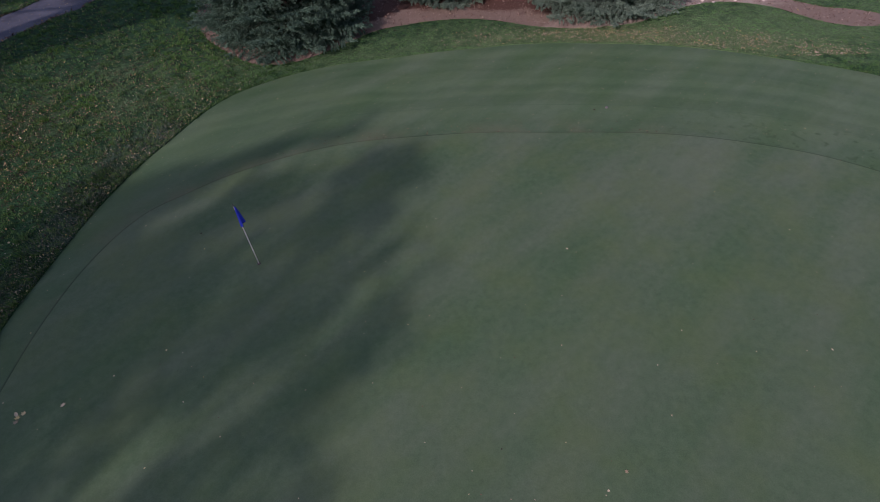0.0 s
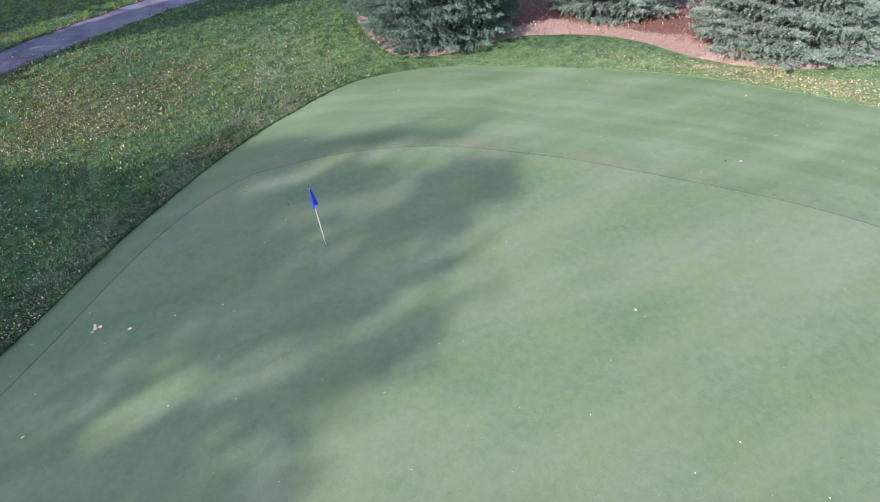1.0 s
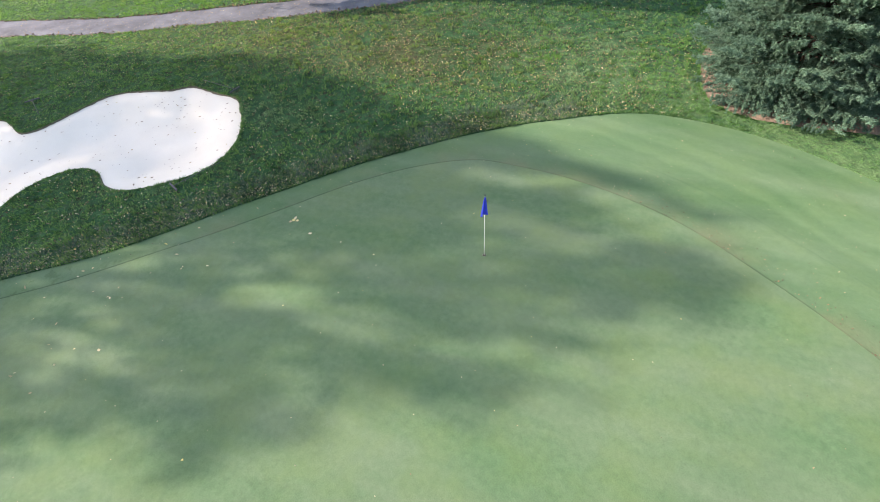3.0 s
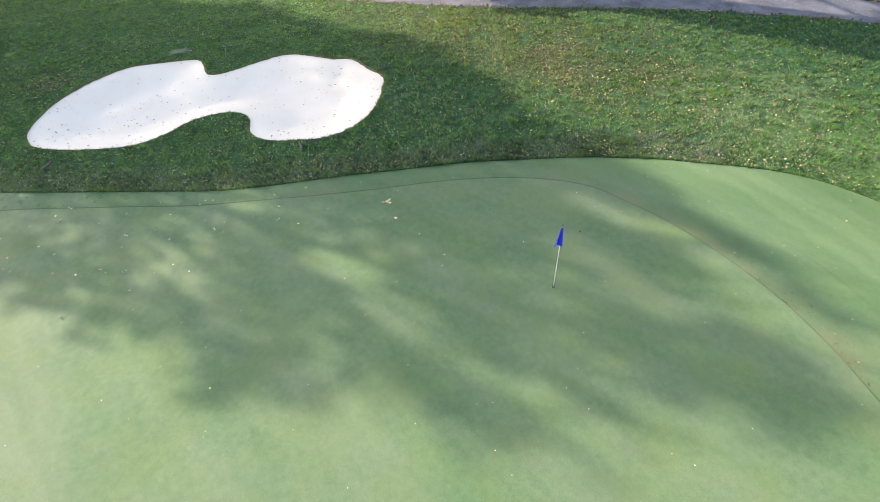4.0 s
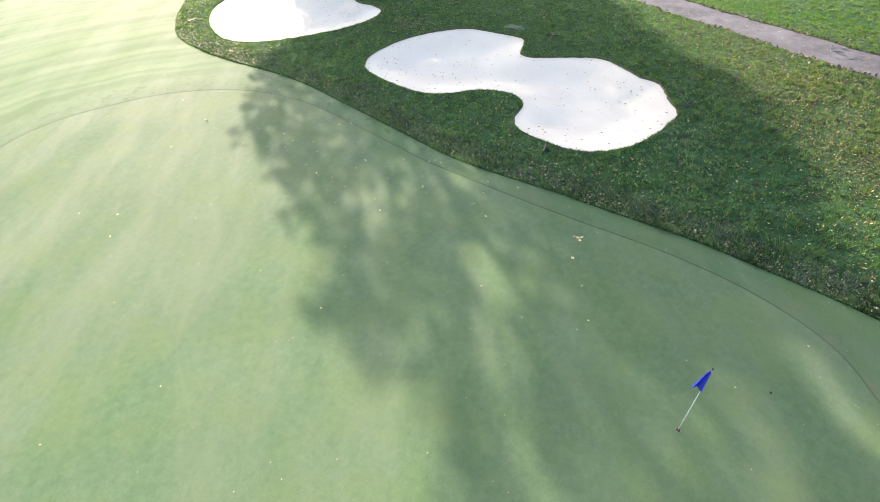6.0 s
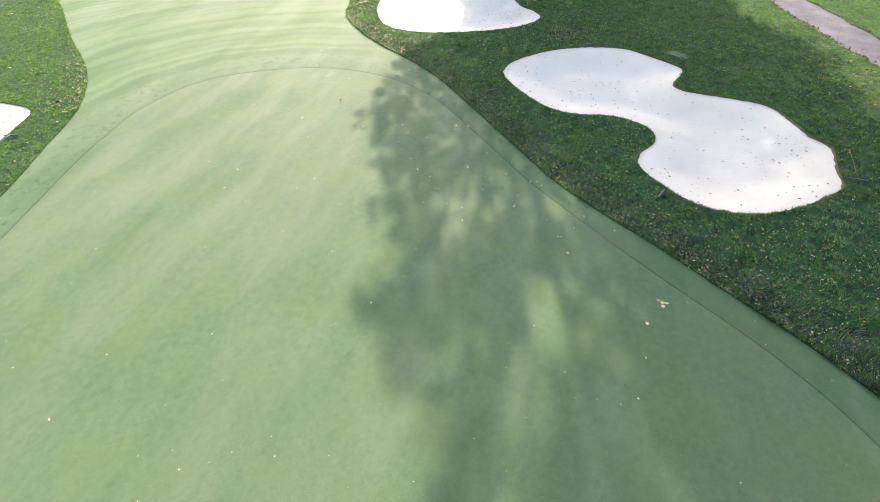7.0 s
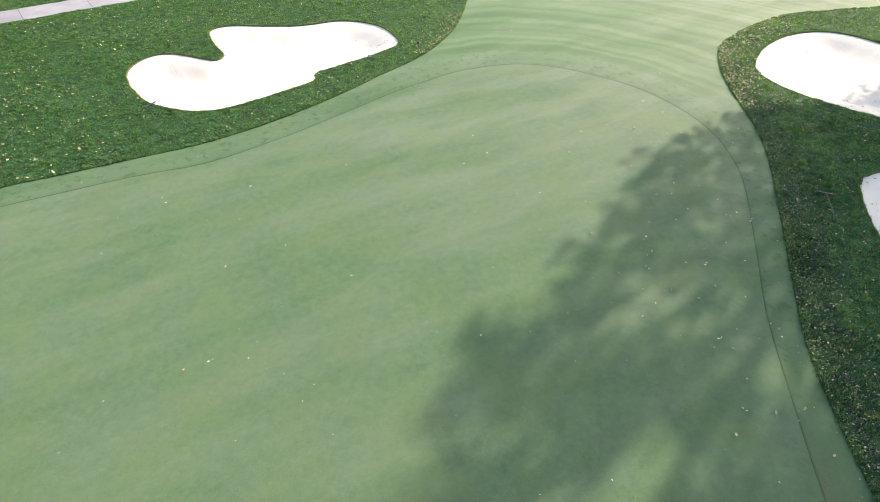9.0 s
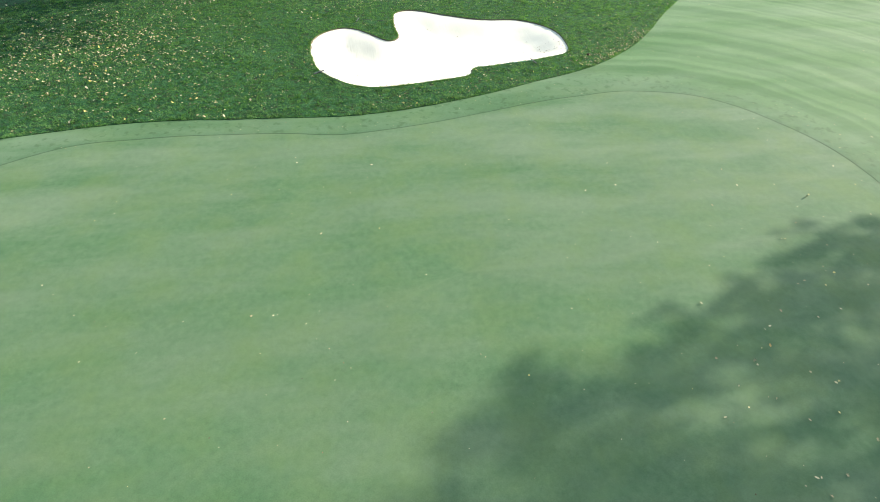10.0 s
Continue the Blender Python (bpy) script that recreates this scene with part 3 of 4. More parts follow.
def sheet(name, zone, z, mat, label, category, skirt=0.0, rim=None):
    """One zone of the ground as a mesh of its own, with an upright edge round it."""
    f = F[ZONE == zone]
    used = np.unique(f)
    idx = -np.ones(len(V), int)
    idx[used] = np.arange(len(used))
    f = idx[f]
    xy = V[used]
    zz = z(xy, BASE[used])
    verts = np.column_stack([xy, zz])
    if skirt:
        e = np.concatenate([f[:, [0, 1]], f[:, [1, 2]], f[:, [2, 0]]])
        key = np.sort(e, 1)
        _, inv, cnt = np.unique(key, axis=0, return_inverse=True, return_counts=True)
        be = e[cnt[inv.ravel()] == 1]
        bv = np.unique(be)
        high, low = -np.ones(len(verts), int), -np.ones(len(verts), int)
        high[bv] = len(verts) + np.arange(len(bv))
        low[bv] = len(verts) + len(bv) + np.arange(len(bv))
        verts = np.concatenate([verts, verts[bv], verts[bv] - (0, 0, skirt)])
        a, b = be[:, 0], be[:, 1]
        f = np.concatenate([f, np.column_stack([high[b], high[a], low[a]]), np.column_stack([high[b], low[a], low[b]])])
    ob = raw_np(name, verts, f, mat, smooth=False)
    top = np.zeros(len(f), bool)
    top[:int((ZONE == zone).sum())] = True
    ob.data.polygons.foreach_set("use_smooth", top)
    if rim is not None:
        at = ob.data.attributes.new("rim", "FLOAT", "POINT")
        at.data.foreach_set("value", (dist_to(rim, verts[:, :2])).astype(np.float32))
    return tagged(ob, label, category, "", "structure")


sheet("ground", 0, lambda p, b: b + 0.02, M_ROUGH, "uneven green rough with thatch under longer grass", "ground", skirt=0.22)
sheet("fringe", 1, lambda p, b: b, M_FRINGE, "mown green collar and striped approach round the putting green", "fringe turf", skirt=0.04, rim=GREEN)
sheet("putting_green", 2, lambda p, b: b - 0.005, M_GREEN, "pale closely mown putting green with soft mottling", "putting green")


def sand_level(poly, depth):
    def z(p, b):
        d = dist_to(poly, p)
        t = np.clip(d / 2.2, 0, 1)
        t = t * t * (3 - 2 * t)
        wave = 0.015 * np.sin(p[:, 0] * 3.1 + 2 * np.sin(p[:, 1] * 1.3)) * np.sin(p[:, 1] * 2.7)
        return b - 0.035 - depth * t + wave * (d > 0.2)
    return z


for bk, zn, depth in zip(BUNKERS, (3, 4, 5), (0.42, 0.45, 0.50)):
    sheet("bunker", zn, sand_level(bk, depth), M_SAND, "bright white sand in a kidney-shaped grass-lipped bunker", "sand bunker")


def lip(poly, depth):
    """The bare, crumbling edge of soil under the turf round a bunker."""
    p = poly if np.sum(poly[:, 0] * np.roll(poly[:, 1], -1) - np.roll(poly[:, 0], -1) * poly[:, 1]) > 0 else poly[::-1]
    d = np.roll(p, -1, 0) - np.roll(p, 1, 0)
    n = np.column_stack([-d[:, 1], d[:, 0]]) / np.linalg.norm(d, axis=1)[:, None]
    w = 0.015 + 0.13 * vnoise(p, 1.1, 71) * vnoise(p, 5.0, 72)
    rows = []
    for k, drop in ((-0.03, 0.0), (0.3, 0.025), (1.0, 0.0)):
        q = p + n * (w * k)[:, None]
        b = height(q[:, 0], q[:, 1]) + small(q[:, 0], q[:, 1])
        z = b + 0.024 - drop if k < 0.9 else sand_level(poly, depth)(q, b) + 0.006
        rows.append(np.column_stack([q, z]))
    m = len(p)
    i = np.arange(m)
    j = (i + 1) % m
    f = np.concatenate([np.column_stack([i + a, j + a, j + a + m, i + a + m]) for a in (0, m)])
    ob = raw_np("bunker_lip", np.concatenate(rows), f, M_LIP, smooth=True)
    tagged(ob, "crumbling grey-brown soil edge round the sand", "soil lip", "", "structure")


for bk, depth in zip(BUNKERS, (0.42, 0.45, 0.50)):
    lip(bk, depth)
sheet("mulch_bed", 6, lambda p, b: b + 0.01 + 0.03 * np.sin(p[:, 0] * 2.3) * np.sin(p[:, 1] * 1.9), M_MULCH, "red-brown bark mulch bed under blue spruces", "mulch bed", rim=MULCH)
sheet("road", 7, lambda p, b: b + 0.005, M_ASPHALT, "worn grey asphalt cart path across the rough", "cart path")
concrete_path = sheet("pavement", 8, lambda p, b: b - 0.03, M_SOIL, "pale concrete path in jointed slabs", "concrete path")


def ground_z(x, y):
    return float(height(x, y) + small(x, y))


def free_rough(n, x0, x1, y0, y1, keep_mulch=False):
    """Random places on the rough alone."""
    p = np.column_stack([rng.uniform(x0, x1, n), rng.uniform(y0, y1, n)])
    bad = inside(FRINGE, p) | inside(ASPHALT, p) | inside(CONCRETE, p)
    if not keep_mulch:
        bad |= inside(MULCH, p)
    for bk in BUNKERS:
        bad |= inside(bk, p)
    return p[~bad]


# ---- trees ----
def sprays(pos, outward, size, droop, blades, rnd):
    """Twigs with needles all round, one at each place; returns verts and triangles."""
    n = len(pos)
    d = outward.copy()
    d[:, 2] += droop
    d /= np.linalg.norm(d, axis=1)[:, None]
    up = np.tile((0.0, 0.0, 1.0), (n, 1)) + rnd.normal(0, 0.35, (n, 3))
    s = np.cross(d, up)
    s /= np.linalg.norm(s, axis=1)[:, None]
    nrm = np.cross(s, d)
    vs = []
    for k in range(blades):
        a = (k / (blades - 1) - 0.5) * 2.6 + rnd.normal(0, 0.25, n)
        ln = size * rnd.uniform(0.6, 1.0, n) * (1.0 - 0.3 * abs(k / (blades - 1) - 0.5) * 2)
        start = pos + d * (size * 0.3 * rnd.uniform(0, 1, n))[:, None]
        w = ln * 0.20
        way = d * np.cos(a)[:, None] + s * np.sin(a)[:, None] + nrm * rnd.normal(0.12, 0.35, n)[:, None]
        side = (-d * np.sin(a)[:, None] + s * np.cos(a)[:, None]) * w[:, None] + nrm * (w * rnd.normal(0, 0.5, n))[:, None]
        vs.append(np.stack([start - side, start + side, start + way * ln[:, None]], 1))
    v = np.concatenate(vs).reshape(-1, 3)
    return v, np.arange(len(v)).reshape(-1, 3)


def spruce(x, y, radius, tall, seed, needles, label):
    """A blue spruce clothed to the ground: trunk, and a crown of whorled, layered boughs."""
    r = np.random.default_rng(seed)
    z0 = ground_z(x, y) - 0.05
    t = thing("spruce", pose(x, y, z0), label, "spruce tree", "blue spruces in the mulch bed")
    bm = bmesh.new()
    tube(bm, [(0, 0, -0.1), (0.02, 0, 0.4), (0.03, 0.02, tall * 0.5), (0, 0, tall * 0.97)], [0.24, 0.19, 0.11, 0.02], 10)
    part("trunk", bm, M_SPRUCE_BARK, t, "brown scaly trunk", True)
    P, O, S = [], [], []
    z = 0.10
    while z < tall * 0.97:
        low = z < 4.6
        reach = radius * (1 - z / tall) ** 0.7 * (1.0 - 0.12 * max(0, 0.5 - z)) + 0.15
        k = max(6, int(4 + reach * (3.1 if low else 4.2)))
        a0 = r.uniform(0, 6.28)
        for i in range(k):
            a = a0 + (i + r.uniform(-0.4, 0.4)) * 6.283 / k
            ln = reach * r.uniform(0.74, 1.08)
            zb = max(z + r.normal(0, 0.13), 0.1)
            pitch = r.normal(0, 0.10) if z > 0.6 else 0.0
            out = np.array((math.cos(a), math.sin(a), 0))
            side = np.array((-out[1], out[0], 0))
            drop = 0.14 * ln if zb > 0.9 else 0.02 * ln
            if i % 3 == 0 and z < 6:
                bough = bmesh.new()
                pts = [out * ln * q + (0, 0, zb - drop * math.sin(q * 2.6) + 0.10 * ln * q * q + pitch * ln * q) for q in (0.0, 0.25, 0.5, 0.78)]
                tube(bough, pts, [0.03, 0.022, 0.014, 0.006], 4)
                part("bough", bough, M_SPRUCE_BARK, t)
            # twigs fork from the bough at an angle and carry the needle sprays in flat fans
            twigs = int(8 + ln * (4.8 if low else 1.6))
            for j in range(twigs):
                q0 = 0.20 + 0.78 * (j + r.uniform(0, 0.7)) / twigs
                turn = r.choice((-1, 1)) * r.uniform(0.35, 1.0)
                way = out * math.cos(turn) + side * math.sin(turn)
                tl = ln * (1.12 - q0) * r.uniform(0.35, 0.62) + 0.16
                m = int(9 + tl * (46 if low else 9))
                q = r.uniform(0.1, 1, m) ** 0.75
                base = out[None] * (ln * q0) + way[None] * (tl * q)[:, None]
                reachq = q0 + (1 - q0) * q * 0.6
                base[:, 2] = np.maximum(zb - drop * np.sin(reachq * 2.6) + 0.10 * ln * reachq ** 2 - 0.10 * tl * q * q + pitch * ln * reachq + r.normal(0, 0.035, m), 0.05)
                P.append(base)
                o = np.tile(way, (m, 1)) + r.normal(0, 0.25, (m, 3))
                o[:, 2] = r.uniform(0.0, 0.35, m)
                O.append(o)
                S.append(r.uniform(0.055, 0.10, m) if low else r.uniform(0.26, 0.42, m))
        z += r.uniform(0.26, 0.36) if low else r.uniform(0.36, 0.48)
    v, f = sprays(np.concatenate(P), np.concatenate(O), np.concatenate(S), -0.05, 7, r)
    raw_np("crown", v, f, needles, t, "dense blue-green needle sprays")
    return t


spruce(-7.95, 25.6, 4.1, 14.0, 3, M_SPRUCE_GREEN, "dense grey-green spruce with boughs down to the mulch")
spruce(-0.1, 29.9, 3.0, 11.5, 4, M_SPRUCE, "smaller silvery blue spruce standing in bark mulch")
spruce(7.45, 27.9, 3.95, 13.0, 5, M_SPRUCE, "broad silver-blue spruce at the edge of the mulch bed")

TAN = math.tan(SUN_ELEV)
LEAF_LAYERS = 4.3        # how many leaves a ray meets where the crown is fullest
# gaps in the canopy, by where their light falls: across and along at both ends, half width, how open
GAPS = [(-8.2, 0.1, -8.0, 1.2, 0.50, 0.85), (-8.0, 1.2, -7.05, 3.6, 0.34, 0.42), (-7.05, 3.6, -6.3, 7.0, 0.38, 0.46), (-6.3, 7.0, -5.55, 9.8, 0.46, 0.64),
        (-5.7, 1.3, -5.2, 2.8, 0.34, 0.40), (-5.2, 2.8, -4.5, 4.9, 0.40, 0.48), (-8.5, 1.3, -8.3, 1.9, 0.6, 0.35), (-5.72, -3.5, -5.68, -2.7, 0.50, 0.6),
        (-6.65, -3.6, -6.7, -2.9, 0.5, 0.42), (-7.2, -5.4, -7.25, -4.7, 0.5, 0.28), (-9.45, -4.4, -9.3, -3.6, 0.42, 0.6), (-5.9, -8.6, -5.6, -7.0, 0.45, 0.22),
        (-7.3, 8.7, -6.4, 11.0, 0.45, 0.5), (-13.25, 6.3, -12.8, 9.5, 0.30, 0.6), (-12.8, 9.5, -12.1, 10.7, 0.38, 0.8), (-12.1, 10.7, -10.3, 12.7, 0.55, 0.9),
        (-11.1, 6.3, -11.1, 7.1, 0.45, 0.28), (-10.3, 8.3, -10.0, 9.6, 0.42, 0.45), (-10.9, 10.3, -10.4, 12.2, 0.45, 0.65), (-7.9, 6.8, -7.9, 7.6, 0.4, 0.25),
        (-11.5, 8.9, -11.4, 9.6, 0.4, 0.38)]


def shade_1(u, v):
    """Where the main canopy's leaves shade the ground, across and along: all along its outline, thinner in the gaps."""
    left = np.interp(v, [-32, -13, -8, -4, -1.3, 1, 3, 5, 8, 13.5], [-22, -24.4, -22.7, -21.8, -21.2, -19.6, -18, -17, -16, -12])
    right = np.interp(v, [-32, -26, -22, -18.5, -16.5, -13, -11.5, -10.4, -9.6, -8.5, -7.4, -6.3, -5.5, -4.6, -3.7, -2.6, -1.2, -0.2, 0.8, 1.3, 2.1, 2.7, 3.6, 5, 6.6, 7.5, 8.7, 10.4, 12.6, 14.5],
                      [-8, -7.5, -6.9, -5.5, -3.6, -3.3, -2.9, -2.45, -2.7, -2.5, -3.4, -3.1, -3.75, -4.0, -3.4, -3.75, -3.85, -3.2, -3.15, -3.6, -3.65, -4.1, -4.6, -4.6, -4.25, -4.7, -5, -6.7, -7.2, -9])
    slant = np.column_stack([u - 0.5 * v, v + 0.7 * u])
    fing = vnoise(slant * (1.0, 0.6), 0.75, 3) - 0.5
    fine = vnoise(slant * (0.4, 1.0), 1.5, 4) - 0.5
    twig = vnoise(slant * (0.5, 1.0), 3.4, 16) - 0.5
    leafy = (vnoise(slant * (0.6, 1.0), 6.5, 18) - 0.5) * np.interp(v, [-6, 2], [0.8, 0.3])
    clump = vnoise(slant, 0.9, 14) * 0.6 + vnoise(slant, 2.3, 15) * 0.4 - 0.5
    soft = np.interp(v, [-12, -2, 1.5, 6, 12], [0.42, 0.55, 0.9, 1.1, 1.6])
    deep = np.minimum(np.minimum((u - left + 1.0) / 1.8 - fing, (right + 0.25 + fine * 0.7 + twig * 1.1 + leafy - u) / soft), (14.4 + fing * 2.5 - v) / 1.5)
    cover = np.clip(deep, 0, 1)
    cover = cover * cover * (3 - 2 * cover)
    for u0, v0, u1, v1, r, much in GAPS:
        du, dv = u1 - u0, (v1 - v0) * 0.7
        t = np.clip(((u - u0) * du + (v - v0) * 0.7 * dv) / (du * du + dv * dv), 0, 1)
        d = np.hypot(u - u0 - t * du, (v - v0) * 0.7 - t * dv) / r + 0.6 * fine + 0.5 * twig
        cover = cover * (1 - much * np.clip((1.5 - d) / 1.2, 0, 1))
    dense = np.interp(u + np.interp(v, [-11, -6], [-2.6, 0]), [-11.2, -9.6], [1, 0])
    full = np.interp(v, [-14, -4, 4, 10], [0.87, 0.84, 0.85, 0.90]) + 0.03 * clump
    full = full * (1 - dense) + (0.984 + 0.008 * clump) * dense
    passes = np.clip(1 - full * cover, 0.012, 1)
    return np.random.default_rng(17).uniform(0, 1, len(u)) < -np.log(passes) / LEAF_LAYERS


def shade_2(u, v):
    uv = np.column_stack([u, v])
    fing = vnoise(uv * (1.0, 0.5), 0.5, 6) - 0.5
    holes = vnoise(uv * (1.0, 0.35), 0.42, 8)
    edge = np.interp(v, [-6, 0, 10, 13.5, 16, 20, 26], [-27.5, -25.8, -26.0, -25.0, -23.5, -21.8, -20.5])
    return (u < edge + fing * 1.6) & (u > -38) & (v > -2 + fing * 8) & (v < 28) & (holes < 0.66)


def shade_3(u, v):
    fing = vnoise(np.column_stack([u, v * 0.5]), 0.5, 9) - 0.5
    return (np.abs(u - 27) < 6 + fing * 4) & (v > 9) & (v < 34)


def canopy_tree(bu, bv, girth, tall, shade, urange, vrange, count, depth, seed, label):
    """A tall leafy tree: root flare, trunk, limbs and a crown with gaps; bu, bv are its foot across and along the shadows."""
    r = np.random.default_rng(seed)
    fx, fy = bu * E_U.x + bv * E_V.x, bu * E_U.y + bv * E_V.y
    z0 = ground_z(fx, fy)
    t = thing("tall_tree", pose(fx, fy, z0), label, "tree")
    u = r.uniform(*urange, count)
    v = r.uniform(*vrange, count)
    k = shade(u, v)
    u, v = u[k], v[k]
    back = r.normal(0, depth, len(u)).clip(-2.2 * depth, 2.2 * depth)
    along = bv + back
    zl = (v - along) * TAN - 0.1
    k = (zl > 3.5) & (zl < tall)
    u, along, zl = u[k], along[k], zl[k]
    pos = np.column_stack([u * E_U.x + along * E_V.x - fx, u * E_U.y + along * E_V.y - fy, zl - z0])
    n = len(pos)
    a, b = r.normal(0, 1, (n, 3)), r.normal(0, 1, (n, 3))
    a /= np.linalg.norm(a, axis=1)[:, None]
    b -= a * (a * b).sum(1)[:, None]
    b /= np.linalg.norm(b, axis=1)[:, None]
    s = r.uniform(0.10, 0.18, n)[:, None]
    q = np.stack([pos - a * s * 1.3, pos + b * s * 0.7, pos + a * s * 1.3, pos - b * s * 0.7], 1).reshape(-1, 3)
    raw_np("crown", q, np.arange(len(q)).reshape(-1, 4), M_CANOPY, t, "green and yellowing leaves with gaps")
    bm = bmesh.new()
    g = girth
    tube(bm, [(0, 0, -0.3), (0, 0, 0.1), (0.02, 0, 0.5), (0.05, 0.03, 1.4), (0.1, 0.05, tall * 0.3), (0, 0.2, tall * 0.55), (0.1, 0, tall * 0.85)],
         [g * 1.9, g * 1.65, g * 1.2, g, g * 0.85, g * 0.5, g * 0.1], 14)
    for vtx in bm.verts:
        if vtx.co.z < 0.7:
            an = math.atan2(vtx.co.y, vtx.co.x)
            vtx.co.xy *= 1 + 0.16 * math.sin(an * 5 + 1) * (0.7 - max(vtx.co.z, 0)) / 0.7
    part("trunk", bm, M_BARK, t, "stout grey furrowed trunk", True)
    for i in range(9):
        tgt = pos[r.integers(0, n)]
        zf = min(max(tgt[2] * 0.55, tall * 0.2), tall * 0.75)
        bm = bmesh.new()
        mid = tgt * 0.5 + np.array((0, 0, zf * 0.5 + 0.6))
        tube(bm, [(0.05, 0.05, zf), tuple(mid), tuple(tgt)], [g * 0.36, g * 0.2, 0.04], 6)
        part("limb", bm, M_BARK, t, "", True)
    return t


canopy_tree(-8.5, -43, 0.55, 30, shade_1, (-14, -2), (-32, 16), 68000, 2.2, 11, "tall broad-leaved tree with yellowing open crown")
canopy_tree(-18.0, -45, 0.60, 30, shade_1, (-26, -14), (-32, 12), 62000, 2.4, 12, "tall broad-leaved tree with a dense spreading crown")
canopy_tree(-35.0, -6.9, 0.42, 19, shade_2, (-38, -19), (-6, 28), 52000, 2.2, 13, "broad tree beyond the path with a gappy autumn crown")
canopy_tree(27.95, 4.6, 0.55, 20, shade_3, (18, 36), (9, 34), 16000, 2.5, 14, "large shade tree with a flared pale trunk base in grass")

# ---- the flag ----
CUP = Vector((-5.35, 10.1, ground_z(-5.35, 10.1) - 0.005))
cup = thing("hole_cup", pose(*CUP), "white-lined hole cut in the putting green", "golf hole")
bm = bmesh.new()
ring = []
for rad, z in ((0.056, 0.003), (0.0525, 0.004), (0.050, -0.10)):
    ring.append([bm.verts.new((rad * math.cos(i * math.pi / 12), rad * math.sin(i * math.pi / 12), z)) for i in range(24)])
for a, b in zip(ring, ring[1:]):
    for i in range(24):
        bm.faces.new((a[i], a[(i + 1) % 24], b[(i + 1) % 24], b[i]))
part("liner", bm, M_CUP, cup, "white plastic rim")
# flat dark disc at the mouth stands for the shade inside the hole
bm = bmesh.new()
bmesh.ops.create_circle(bm, cap_ends=True, segments=24, radius=0.051, matrix=Matrix.Translation((0, 0, 0.002)))
part("mouth_disc", bm, M_SOIL, cup, "dark disc over the hole, standing for its shaded inside")

flag_thing = thing("flagstick", pose(*CUP), "white flagstick with a limp blue flag standing in the hole", "golf flag")
bm = bmesh.new()
tube(bm, [(0, 0, 0), (0, 0, 0.7), (0, 0, 1.4), (0, 0, 2.09)], [0.0095, 0.0085, 0.0075, 0.0065], 12)
part("pole", bm, M_POLE, flag_thing, "white round pole", True)
bm = bmesh.new()
tube(bm, [(0, 0, 2.08), (0, 0, 2.10), (0, 0, 2.14), (0, 0, 2.155)], [0.009, 0.012, 0.011, 0.004], 10)
part("knob", bm, M_BLACK, flag_thing, "black cap", True)
bm = bmesh.new()
NU, NV = 24, 18
grid = []
for j in range(NV + 1):
    h = j / NV
    row = []
    for i in range(NU + 1):
        s = i / NU
        zz = 2.08 - 0.50 * h - 0.08 * s * (0.25 + 0.5 * h)
        fold = [(0.012, 0.0), (0.15, 0.02), (0.03, -0.11), (0.13, -0.16), (0.05, -0.19)]
        k = min(int(s * 4), 3)
        q = s * 4 - k
        q = q * q * (3 - 2 * q)
        xy = (Vector(fold[k]) * (1 - q) + Vector(fold[k + 1]) * q) * (0.18 + 0.66 * h ** 0.85) + Vector((0.012, 0.0))
        row.append(bm.verts.new((xy.x, xy.y, zz)))
    grid.append(row)
for a, b in zip(grid, grid[1:]):
    for i in range(NU):
        bm.faces.new((a[i], a[i + 1], b[i + 1], b[i]))
flag = part("flag", bm, M_FLAG, flag_thing, "limp folded royal blue cloth", True)
so = flag.modifiers.new("thickness", "SOLIDIFY")
so.thickness = 0.003

# ---- rakes ----
def rake(hx, hy, bx, by, width=0.58, handle_mat=None, label="dark bunker rake lying in the grass"):
    """A bunker rake lying flat: head at (hx, hy), handle towards (bx, by)."""
    d = Vector((bx - hx, by - hy))
    a = math.degrees(math.atan2(d.y, d.x))
    z0, z1 = ground_z(hx, hy), ground_z(bx, by)
    tilt = -math.degrees(math.atan2(z1 - z0, d.length))
    t = thing("bunker_rake", pose(hx, hy, z0 + 0.10, 0, tilt, a), label, "rake", "bunker rakes")
    bm = bmesh.new()
    box(bm, (0.050, width, 0.036), (0, 0, 0), 0.008)
    part("head", bm, M_RAKE, t, "slate-coloured plastic head")
    n = 12
    for i in range(n):
        bm = bmesh.new()
        y = (i / (n - 1) - 0.5) * (width - 0.04)
        tube(bm, [(0.0, y, -0.01), (-0.02, y, -0.05), (-0.03, y, -0.075)], [0.007, 0.006, 0.003], 5)
        part("tine", bm, M_RAKE, t)
    bm = bmesh.new()
    tube(bm, [(0.0, 0, 0.0), (0.12, 0, 0.03), (1.1, 0, 0.05), (1.75, 0, 0.055)], [0.016, 0.012, 0.011, 0.011], 8)
    part("handle", bm, handle_mat or M_HANDLE, t, "long thin handle", True)
    return t


rake(-13.13, 2.38, -13.70, 4.0)
rake(-12.95, -6.88, -12.78, -5.1)
rake(-22.2, -2.52, -20.3, -2.05)
rake(-18.62, 5.42, -19.8, 4.5)
rake(-13.3, -21.6, -13.25, -19.8)
rake(15.5, -12.1, 14.0, -12.9)
rake(12.24, -6.2, 10.6, -6.0, label="dark bunker rake half lying over the sand's edge")
rake(5.35, -13.4, 6.3, -11.9, handle_mat=M_HANDLE_GREEN, label="bunker rake with a green handle beside the sand")

# ---- small things on the turf ----
def pebble(x, y, size, mat, name, label, category, seed):
    r = random.Random(seed)
    bm = bmesh.new()
    bmesh.ops.create_icosphere(bm, subdivisions=2, radius=size)
    for v in bm.verts:
        v.co *= r.uniform(0.85, 1.12)
